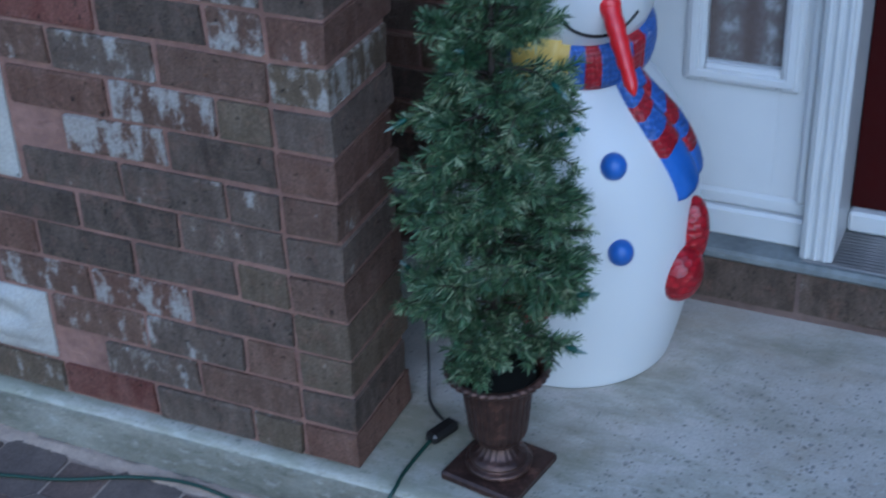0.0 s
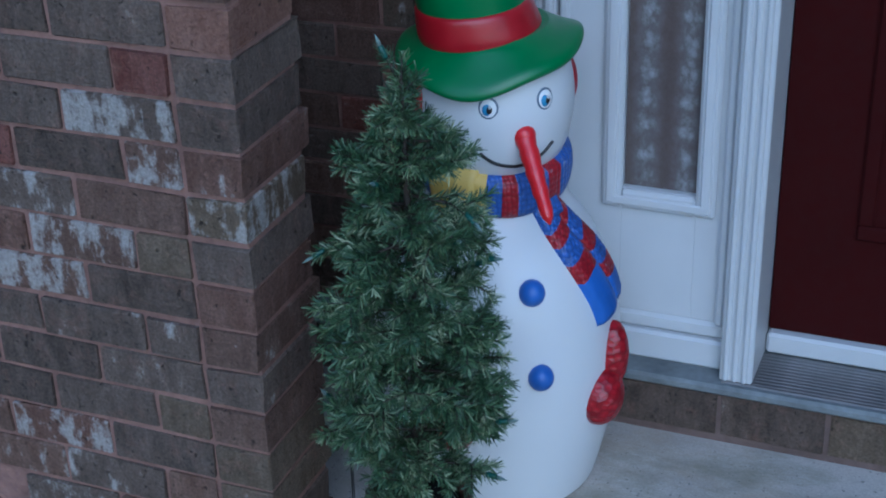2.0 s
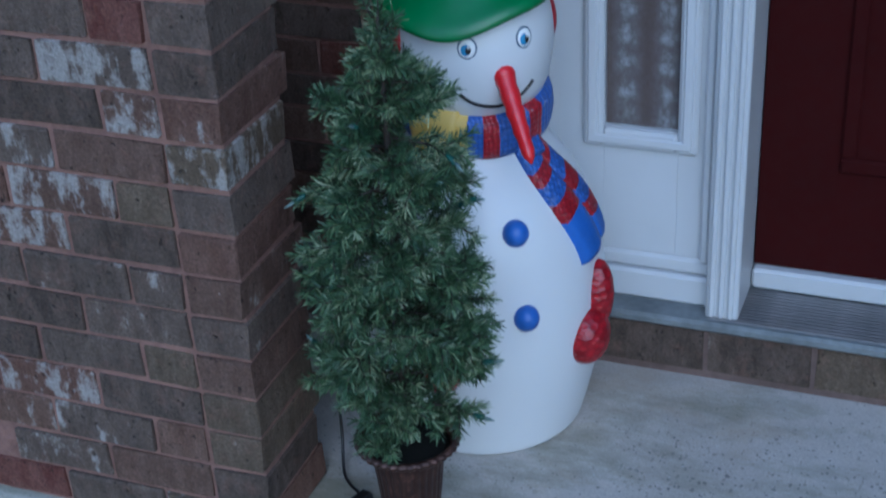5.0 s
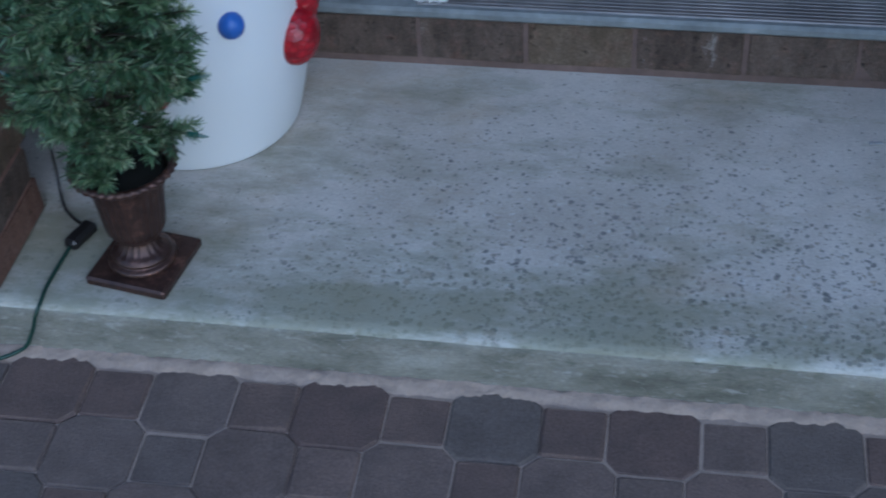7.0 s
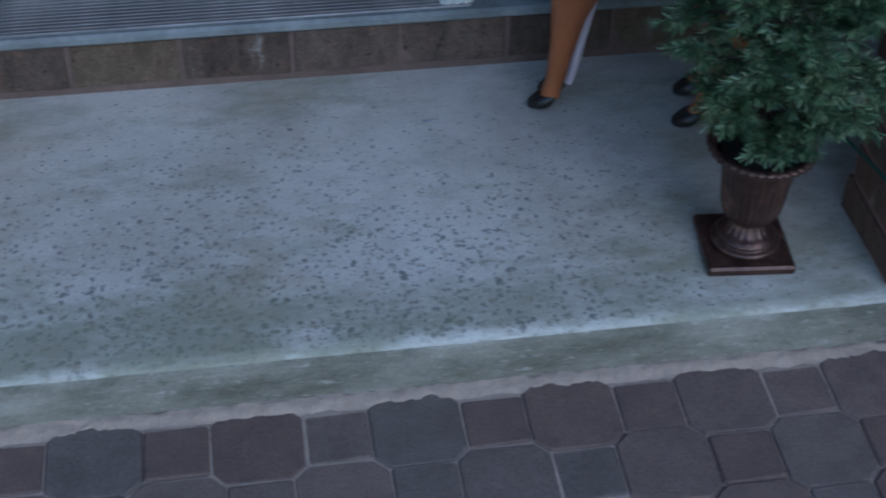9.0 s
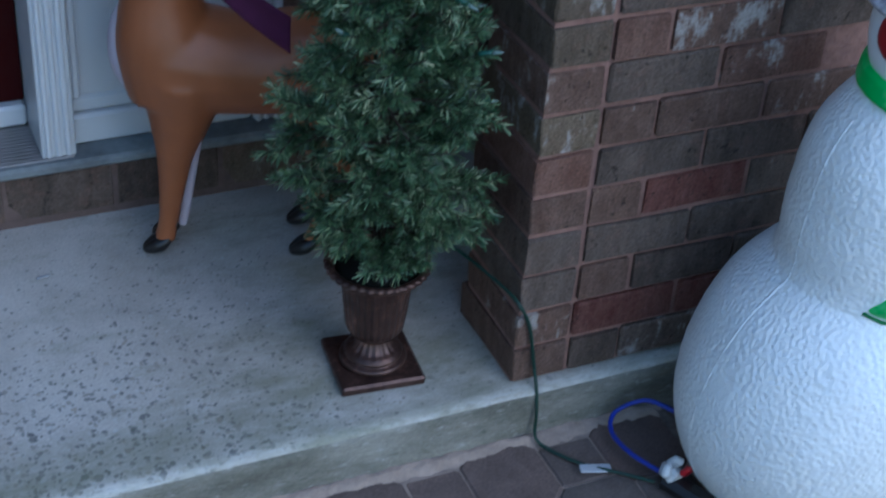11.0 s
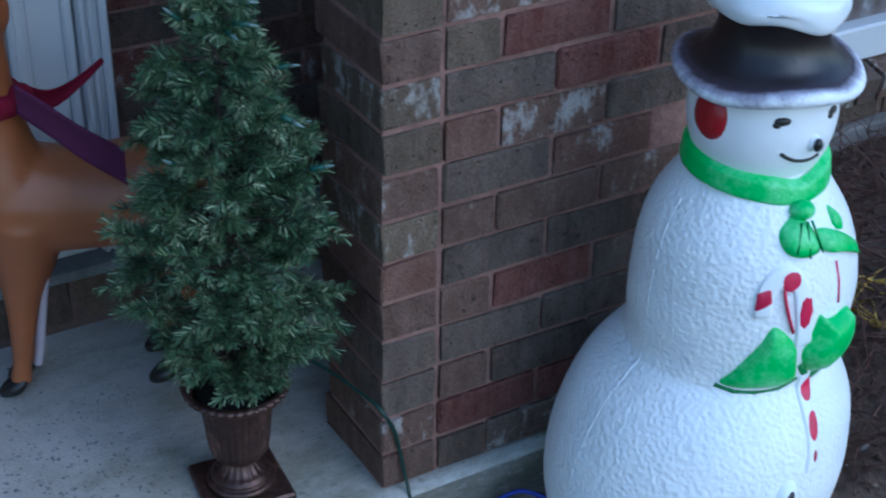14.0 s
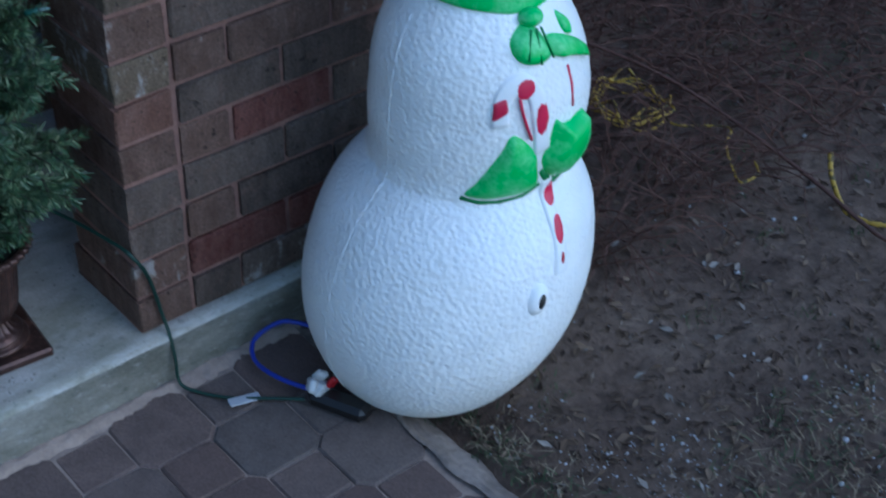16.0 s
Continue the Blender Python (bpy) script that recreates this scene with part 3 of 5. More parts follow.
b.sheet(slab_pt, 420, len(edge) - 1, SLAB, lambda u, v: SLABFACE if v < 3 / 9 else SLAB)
tagged(part("floor", b), "worn porch slab of pale concrete with exposed pebbles", "porch slab", kind="structure")


def ranges(k, first, n):
    """Start and length of the bricks of course k, away from the corner brick."""
    out, s = [], first
    if k % 2 == 0:
        out.append((s, 0.09))
        s += 0.1
    while len(out) < n:
        out.append((s, 0.19))
        s += 0.2
    return out


GREY, DARK, OLIVE, BROWN, RUST, REDB = (0.117, 0.087, 0.068), (0.076, 0.055, 0.042), (0.122, 0.09, 0.057), (0.14, 0.079, 0.055), (0.155, 0.076, 0.052), (0.15, 0.042, 0.031)
RUSTY, TAN = (0.21, 0.1, 0.068), (0.17, 0.125, 0.075)
SHADES = [GREY, DARK, OLIVE, BROWN, RUST, REDB, GREY, BROWN, DARK]
rng = random.Random(7)


def brick_mesh(lx, ly, lz, seed):
    """A brick with slightly worn, uneven corners, centred on its middle."""
    b = Build(BRICK)
    b.box(-lx / 2, -ly / 2, -lz / 2, lx / 2, ly / 2, lz / 2, BRICK, 0.0018)
    r = random.Random(seed)
    b.v = [tuple(c + r.uniform(-0.0022, 0.0022) for c in p) for p in b.v]
    return b.mesh("brick")


LONG = [brick_mesh(0.19, 0.09, 0.065, i) for i in range(4)]
HALF = [brick_mesh(0.09, 0.09, 0.065, 10 + i) for i in range(3)]
CORNER = [brick_mesh(0.098, 0.20 + (0.012, -0.004, 0.016, 0.0)[i], 0.065, 20 + i) for i in range(4)]


def lay(wall, mesh, x, y, z, shade=None, bloom=None, turn=0.0):
    ob = new("brick", mesh)
    ob.matrix_basis = pose(x + rng.uniform(-0.001, 0.001), y + rng.uniform(-0.002, 0.0015), z + rng.uniform(-0.001, 0.001), 0, 0, turn + rng.uniform(-0.4, 0.4))
    ob.parent = wall
    c = shade or rng.choice(SHADES)
    k = rng.uniform(0.85, 1.15)
    ob.color = (c[0] * k, c[1] * k, c[2] * k, rng.choice((0, 0, 0.1, 0.3, 0.6)) if bloom is None else bloom)


# shade and lime bloom of the bricks seen best: course -> corner brick, then away from the corner
LEFT = {
    0: [(RUST, .1), (OLIVE, .5), (GREY, .1), (REDB, 0)], 1: [(DARK, 0), (BROWN, 0), (GREY, .6), (BROWN, .1)],
    2: [(OLIVE, .1), (BROWN, .1), (GREY, .6), (BROWN, .6)], 3: [(OLIVE, .1), (GREY, .1), (RUST, .8), (BROWN, .6)],
    4: [(BROWN, .1), (OLIVE, .1), (GREY, .3), (DARK, .1)], 5: [(GREY, .3), (GREY, .4), (DARK, .1), (DARK, 0)],
    6: [(BROWN, .4), (GREY, .5), (GREY, .3), (GREY, .2)], 7: [(RUST, 0), (DARK, .1), (BROWN, .9), (DARK, 0)],
    8: [(GREY, .1), (OLIVE, 0), (BROWN, .9), (RUST, .1)], 9: [(OLIVE, .85), (BROWN, 0), (GREY, .7), (BROWN, .6)],
    10: [(RUST, .45), (BROWN, .9), (DARK, 0), (REDB, 0)], 11: [(DARK, .2), (GREY, .9), (GREY, .1), (RUST, 0)],
    12: [(GREY, .1), (REDB, 0), (GREY, .1), (DARK, 0)], 13: [(RUSTY, .1), (GREY, .2), (DARK, .1), (BROWN, .2)]}
RIGHT = {
    0: [(BROWN, 0), (DARK, 0), (GREY, .55), (DARK, 0)], 1: [(BROWN, .5), (REDB, 0), (REDB, 0), (DARK, 0)],
    2: [(GREY, .0), (BROWN, .1), (DARK, 0), (GREY, .4)], 3: [(GREY, 0), (GREY, .1), (GREY, 0), (GREY, .4)],
    4: [(BROWN, 0), (BROWN, .1), (REDB, 0), (GREY, .2)], 5: [(RUSTY, .1), (GREY, 0), (DARK, 0), (GREY, .1)],
    6: [(TAN, .55), (BROWN, .45), (BROWN, .2), (BROWN, .6)], 7: [(BROWN, .5), (GREY, .0), (RUST, .6), (DARK, 0)],
    8: [(OLIVE, 0), (RUST, .25), (BROWN, .75), (GREY, .0)], 9: [(OLIVE, .7), (GREY, .1), (REDB, 0), (DARK, .1)],
    10: [(BROWN, .1), (OLIVE, .2), (REDB, 0), (GREY, .1)], 11: [(OLIVE, 0), (BROWN, .8), (REDB, .5), (BROWN, .1)],
    12: [(BROWN, .6), (RUST, .2), (GREY, .8), (BROWN, 0)], 13: [(GREY, .1), (GREY, .3), (DARK, 0), (BROWN, 0)]}


def pier(name, x0, side, shades, label):
    """A brick pier with its front at y = 0; its corner at x0, running away in the direction side."""
    b = Build(MORTAR)
    a, c = x0 + side * 0.0035, x0 + side * 0.88
    b.box(min(a, c), 0.0065, ZS - 0.002, max(a, c), 0.196, TOP, MORTAR, 0.001)
    wall = tagged(part(name, b), label, "wall", kind="structure")
    for k in range(24):
        z = ZS + k * COURSE + 0.0375
        row = shades.get(k, [])
        s, w = row[0] if row else (None, None)
        lay(wall, CORNER[k % 4], x0 + side * 0.049, 0.1 + (0.006, -0.002, 0.008, 0.0)[k % 4], z, s, w)
        quoin = k % 5 in (1, 2) and k < 4 or k in (6, 7, 8, 12, 13, 17, 18, 19)
        for i, (s0, ln) in enumerate(ranges(k, 0.108, 6 if quoin is False else 3)):
            s, w = row[i + 1] if i + 1 < len(row) else (None, None)
            if quoin and s0 + ln > 0.61:
                continue
            if s0 + ln > 0.885:
                continue
            mesh = (LONG if ln > 0.1 else HALF)[(k + i) % 3]
            lay(wall, mesh, x0 + side * (s0 + ln / 2), 0.045, z, s, w)
    for k0, k1 in ((1, 3), (6, 9), (12, 14), (17, 20)):
        b = Build(STONE)
        nu, nv = 22, 16
        xa, xb, za, zb = 0.612, 0.885, ZS + k0 * COURSE + 0.005, ZS + k1 * COURSE - 0.005

        def rock(u, v, back=False):
            e = min(u, 1 - u, v, 1 - v)
            d = 0.0 if e < 0.01 else min(e * 9, 1) * (0.012 + 0.012 * noise.fractal(Vector((u * 5, v * 4, k0)), 0.9, 2, 4))
            x = x0 + side * (xa + (xb - xa) * u)
            return (x, 0.001 - d, za + (zb - za) * v)

        b.sheet(rock if side > 0 else (lambda u, v: rock(1 - u, v)), nu, nv, STONE)
        b.box(min(x0 + side * xa, x0 + side * xb), 0.001, za, max(x0 + side * xa, x0 + side * xb), 0.09, zb, STONE, 0.002)
        part("quoin_stone", b, wall, "pale rough split-faced stone")
    return wall


pier("wall_west", 0.0, -1, LEFT, "pier of weathered brown bricks with pinkish mortar and pale quoins")
pier("wall_east", W, 1, RIGHT, "pier of weathered brown and red bricks with pinkish mortar")

# recessed wall behind, on both sides of the door frame
DOORX0, DOORX1 = 0.185, 1.957
BACK = 0.78


def back_wall(name, x0, x1, label, courses=24):
    b = Build(MORTAR)
    b.box(x0, BACK + 0.006, ZS - 0.002, x1, BACK + 0.16, TOP, MORTAR, 0.001)
    wall = tagged(part(name, b), label, "wall", kind="structure")
    for k in range(courses):
        x = x0 + (0.0 if k % 2 else -0.1)
        while x < x1 - 0.02:
            a, c = max(x, x0) + 0.005, min(x + 0.19, x1 - 0.003)
            if c - a > 0.03:
                ob_mesh = LONG[k % 4] if c - a > 0.18 else (HALF[k % 3] if 0.07 < c - a < 0.1 else brick_mesh(c - a, 0.09, 0.065, k))
                lay(wall, ob_mesh, (a + c) / 2, BACK + 0.045, ZS + k * COURSE + 0.0375)
            x += 0.2
    return wall


back_wall("wall_north_a", -0.62, DOORX0, "shaded recessed wall of brown bricks beside the entrance")
back_wall("wall_north_b", DOORX1, W + 0.62, "recessed wall of brown bricks beside the entrance")
for nm, x0, x1 in (("wall_recess_west", -0.78, -0.62), ("wall_recess_east", W + 0.62, W + 0.78)):
    b = Build(MORTAR)
    b.box(x0, 0.2, ZS - 0.002, x1, BACK + 0.16, TOP, MORTAR, 0.002)
    tagged(part(nm, b), "brick side wall of the porch recess", "wall", kind="structure")
# unseen soffit, added to keep sky light out of the deep recess
b = Build(WHITE)
b.box(-0.9, 0.2, TOP, W + 0.9, 1.02, TOP + 0.12, WHITE, 0.004)
tagged(part("ceiling", b), "unseen white soffit added over the entrance to shade the recess", "ceiling", kind="structure")

# step of bricks laid flat under the door sill
b = Build(STEPMORTAR)
b.box(-0.66, STEP + 0.003, ZS - 0.002, W + 0.62, BACK + 0.004, ZS + 0.111, STEPMORTAR, 0.001)
step = tagged(part("door_step", b), "low step of dark brown bricks under the sill", "step", kind="structure")
STEPB = [brick_mesh(0.195, 0.09, 0.092, 40 + i) for i in range(2)]
x = -0.644
i = 0
while x < W + 0.6:
    lay(step, STEPB[i % 2], x + 0.1025, STEP + 0.045, ZS + 0.062, rng.choice((DARK, OLIVE, DARK, GREY)), rng.choice((0, 0, 0.2, 0.45)))
    x += 0.2055
    i += 1
b = Build(SILLPAINT)
b.box(-0.62, STEP - 0.012, ZS + 0.112, W + 0.62, 1.02, ZS + 0.134, SILLPAINT, 0.006)
tagged(part("door_sill", b), "weathered blue-grey painted sill over the brick step", "sill", kind="structure")

# ---- entrance ----
SILL = ZS + 0.134
POST_L, POST_R = (0.582, 0.645), (1.487, 1.55)


def post(x0, x1, name):
    b = Build(WHITE)
    b.box(x0, 0.718, SILL, x1, 0.90, 2.35, WHITE, 0.003)
    ob = part(name, b)
    for dx in (0.012, 0.03, 0.048):
        b = Build(WHITE)
        b.box(x0 + dx - 0.005, 0.710, SILL + 0.004, x0 + dx + 0.006, 0.721, 2.34, WHITE, 0.003)
        part("bead", b, ob)
    return tagged(ob, "white fluted post between door and sidelight", "door post", kind="structure")


post(*POST_L, "door_post_a")
post(*POST_R, "door_post_b")


def sidelight(x0, x1, name, g0, g1):
    """A narrow panel with a tall patterned pane, from the post to the outer trim."""
    y = 0.762
    root = tagged(new(name, None), "white sidelight panel with a narrow patterned glass pane", "sidelight", kind="structure")
    b = Build(WHITE)
    zb, zt = 0.593, 2.05
    for q in ((x0, SILL + 0.1, g0, 2.3), (g1, SILL + 0.1, x1, 2.3), (g0, SILL + 0.1, g1, zb), (g0, zt, g1, 2.3)):
        b.box(q[0], y, q[1], q[2], y + 0.05, q[3], WHITE, 0.001)
    part("panel", b, root)
    b = Build(GLASS)
    b.box(g0 + 0.001, y + 0.012, zb + 0.001, g1 - 0.001, y + 0.018, zt - 0.001, GLASS, 0.001)
    part("pane", b, root, "grey lace-patterned glass pane")
    for q in ((g0 - 0.038, zb - 0.038, g0, zt + 0.038), (g1, zb - 0.038, g1 + 0.038, zt + 0.038), (g0, zb - 0.038, g1, zb), (g0, zt, g1, zt + 0.038)):
        b = Build(WHITE)
        b.box(q[0], y - 0.014, q[1], q[2], y - 0.0005, q[3], WHITE, 0.006)
        d, wide = 0.01, q[2] - q[0] > 0.1
        e = 0.038 if wide else 0.0
        b.box(q[0] - e + d, y - 0.019 - 0.0004 * wide, q[1] + d, q[2] + e - d, y - 0.013, q[3] - d, WHITE, 0.003)
        part("pane_frame", b, root)
    b = Build(WHITE)
    b.box(x0, y - 0.012, SILL, x1, y + 0.05, SILL + 0.062, WHITE, 0.006)
    b.box(x0, y - 0.004, SILL + 0.063, x1, y + 0.05, SILL + 0.099, WHITE, 0.008)
    part("bottom_rail", b, root)
    for xa in (x0 + 0.004, x1 - 0.022):
        b = Build(WHITE)
        b.box(xa, y - 0.016, SILL + 0.1, xa + 0.018, y - 0.0005, 2.3, WHITE, 0.005)
        part("stile_bead", b, root)
    return root


sidelight(0.243, POST_L[0], "sidelight_a", 0.369, 0.511)
sidelight(POST_R[1], 1.899, "sidelight_b", 1.637, 1.778)
for nm, x0, x1 in (("door_trim_a", DOORX0 + 0.002, 0.242), ("door_trim_b", 1.90, DOORX1 - 0.002)):
    b = Build(WHITE)
    b.box(x0, 0.74, SILL, x1, 0.87, 2.35, WHITE, 0.004)
    casing = tagged(part(nm, b), "white moulded outer casing of the entrance", "casing", kind="structure")
    for f0, f1, d in ((0.02, 0.25, 0.012), (0.33, 0.55, 0.007), (0.66, 0.97, 0.014)):
        b = Build(WHITE)
        b.box(x0 + (x1 - x0) * f0, 0.7395 - d, SILL + 0.002, x0 + (x1 - x0) * f1, 0.7395, 2.348, WHITE, 0.004)
        part("bead", b, casing)
b = Build(WHITE)
b.box(DOORX0, 0.72, 2.351, DOORX1, 0.90, TOP - 0.002, WHITE, 0.004)
tagged(part("door_header", b), "white header over the entrance", "casing", kind="structure")

# door leaf with raised mouldings
door = tagged(new("door_1", None), "closed dark oxblood panelled entrance door", "door", kind="structure")
dx0, dx1, dy = POST_L[1] + 0.002, POST_R[0] - 0.002, 0.86
b = Build(DOOR)
b.box(dx0, dy, SILL + 0.05, dx1, dy + 0.045, 2.3, DOOR, 0.002)
part("leaf", b, door)
for px0, px1 in ((0.795, 1.035), (1.11, 1.35)):
    for pz0, pz1 in ((0.505, 1.08), (1.19, 2.08)):
        b = Build(DOOR)
        for q in ((px0, pz0, px1, pz0 + 0.03), (px0, pz1 - 0.03, px1, pz1), (px0, pz0 + 0.03, px0 + 0.03, pz1 - 0.03), (px1 - 0.03, pz0 + 0.03, px1, pz1 - 0.03)):
            b.box(q[0], dy - 0.01, q[1], q[2], dy - 0.0005, q[3], DOOR, 0.006)
        part("moulding", b, door)
b = Build(WHITE)
b.box(dx0, dy - 0.02, SILL + 0.004, dx1, dy + 0.045, SILL + 0.048, WHITE, 0.006)
part("weather_bar", b, door, "white weather bar")
b = Build(RIBBED)
b.box(dx0 - 0.06, STEP + 0.004, SILL - 0.006, dx1 + 0.06, dy - 0.021, SILL + 0.003, RIBBED, 0.002)
threshold = tagged(part("threshold", b), "ribbed grey metal door threshold", "threshold", kind="structure")
b = Build(RIBBED)
b.box(dx0 - 0.06, 0, 0.0025, dx1 + 0.06, 0.007, 0.0044, RIBBED, 0.0008)
rib = b.mesh("rib")
for i in range(11):
    part("rib", rib, threshold, at=pose(0, STEP + 0.012 + i * 0.0115, SILL))

# ---- house beyond the east pier: low window over a rowlock sill ----
b = Build(MORTAR)
b.box(2.9, 0.756, 0.034, 6.5, 0.92, 0.13, MORTAR, 0.001)
b.box(2.9, 0.82, 0.12, 6.5, 0.95, TOP, MORTAR, 0.001)
far = tagged(part("wall_far", b), "brown brick house wall beyond the flower bed", "wall", kind="structure")
b = Build(MORTAR)
b.box(2.86, 0.1965, ZS, 3.0, 0.80, TOP, MORTAR, 0.001)
ret = tagged(part("wall_return", b), "brick return wall of the pier", "wall", kind="structure")
for k in range(20):
    for i in range(3):
        lay(ret, LONG[(k + i) % 4], 2.96, 0.31 + i * 0.2 - 0.1 * (k % 2), ZS + k * COURSE + 0.0375, turn=90)
for i in range(16):
    for k in range(1):
        lay(far, LONG[(i + k) % 4], 3.1 + i * 0.2 + 0.1 * k, 0.795, 0.07 + 0.075 * k, rng.choice((BROWN, OLIVE, DARK)), 0.1)
ROWLOCK = [brick_mesh(0.062, 0.13, 0.075, 60 + i) for i in range(3)]
for i in range(44):
    ob = new("brick", ROWLOCK[i % 3])
    ob.matrix_basis = pose(3.16 + i * 0.073, 0.765, 0.16, 14, rng.uniform(-2, 2), rng.uniform(-1.5, 1.5))
    ob.parent = far
    c = rng.choice((GREY, OLIVE, BROWN, DARK))
    ob.color = (*c, rng.choice((0.1, 0.4, 0.7)))
b = Build(FOUND)
b.box(2.9, 0.72, -0.06, 6.5, 0.9, 0.033, FOUND, 0.006)
tagged(part("foundation", b), "stained concrete foundation of the house", "foundation", kind="structure")
win = tagged(new("window_1", None), "white vinyl window low over the flower bed", "window", kind="structure")
for q in ((3.2, 0.205, 6.2, 0.30), (3.2, 1.6, 6.2, 1.68), (3.2, 0.30, 3.30, 1.6), (6.11, 0.30, 6.2, 1.6), (4.7, 0.30, 4.78, 1.6)):
    b = Build(WHITE)
    b.box(q[0], 0.755, q[1], q[2], 0.83, q[3], WHITE, 0.006)
    part("window_frame", b, win)
for x0, x1 in ((3.301, 4.699), (4.781, 6.109)):
    b = Build(GLASS)
    b.box(x0, 0.80, 0.301, x1, 0.806, 1.599, GLASS, 0.001)
    part("pane", b, win)
b = Build(MORTAR)
b.box(-4.0, 0.2, 0, -0.781, 1.02, TOP, MORTAR, 0.002)
tagged(part("wall_far_west", b), "house wall beyond the west pier", "wall", kind="structure")


# ---- figures ----
def around(th, r, z):
    """A point on a figure: th degrees from its front, to its own left positive x."""
    a = radians(th)
    return Vector((r * math.sin(a), -r * math.cos(a), z))


def radius_at(prof, z):
    for (r0, z0), (r1, z1) in zip(prof, prof[1:]):
        if z0 <= z <= z1 and z1 > z0:
            return r0 + (r1 - r0) * (z - z0) / (z1 - z0)
    return prof[-1][0]


def ribbon(b, prof, path, width, lift, mat_of, seg=48, across=8, rib=0.0):
    """A raised band over a turned body: path of (angle, height), soft at both edges; mat_of(s) paints it along its length."""
    pts = smooth_path([(t / 100, z, 0) for t, z in path], 10)
    ln = [0.0]
    for p, q in zip(pts, pts[1:]):
        ln.append(ln[-1] + math.hypot((q.x - p.x) * 100 * 0.0035, q.y - p.y))

    def at(s):
        d = s * ln[-1]
        for i in range(len(pts) - 1):
            if ln[i + 1] >= d:
                f = (d - ln[i]) / max(ln[i + 1] - ln[i], 1e-6)
                p = pts[i].lerp(pts[i + 1], f)
                t = pts[i + 1] - pts[i]
                return p, Vector((t.x * 0.35, t.y, 0)).normalized()
        return pts[-1], Vector((0, 1, 0))

    def fn(u, v):
        p, t = at(min(max(u, 0), 1))
        e = v * 2 - 1
        th = p.x * 100 + e * width / 2 * -t.y / 0.0035
        z = p.y + e * width / 2 * t.x
        h = lift * (1 - abs(e) ** 4) ** 0.5 if abs(e) < 1 else -0.004
        end = min(u, 1 - u) * seg
        h *= min(1, end * 0.8) if end < 1.2 else 1
        h += rib * math.sin(u * ln[-1] / 0.011 * 2 * math.pi) * (1 - abs(e))
        return around(th, radius_at(prof, z) + h - (0.004 if abs(e) > 0.99 else 0), z)

    b.sheet(lambda u, v: fn(u, 1 - v), seg, across, None, lambda u, v: mat_of(u))


def dab(b, prof, th, z, rt, rz, mat, lift=0.003, seg=14):
    """A painted or slightly raised spot on a turned body; rt, rz: half width and half height."""
    rings = 4
    verts = [around(th, radius_at(prof, z) + lift, z)]
    for j in range(1, rings + 1):
        q = j / rings
        for i in range(seg):
            a = 2 * math.pi * i / seg
            zz = z + rz * q * math.sin(a)
            rr = radius_at(prof, zz)
            tt = th + math.degrees(rt * q * math.cos(a) / max(rr, 0.03))
            verts.append(around(tt, rr + lift * (1 - q * q) ** 0.5 - (0.001 if j == rings else 0), zz))
    faces = [(0, 1 + i, 1 + (i + 1) % seg) for i in range(seg)]
    for j in range(rings - 1):
        for i in range(seg):
            k = (i + 1) % seg
            faces.append((1 + j * seg + i, 1 + (j + 1) * seg + i, 1 + (j + 1) * seg + k, 1 + j * seg + k))
    b.add(verts, faces, mat)


def line_on(b, prof, path, rad, mat):
    b.tube([around(t, radius_at(prof, z), z) for t, z in path], rad, mat, 6)


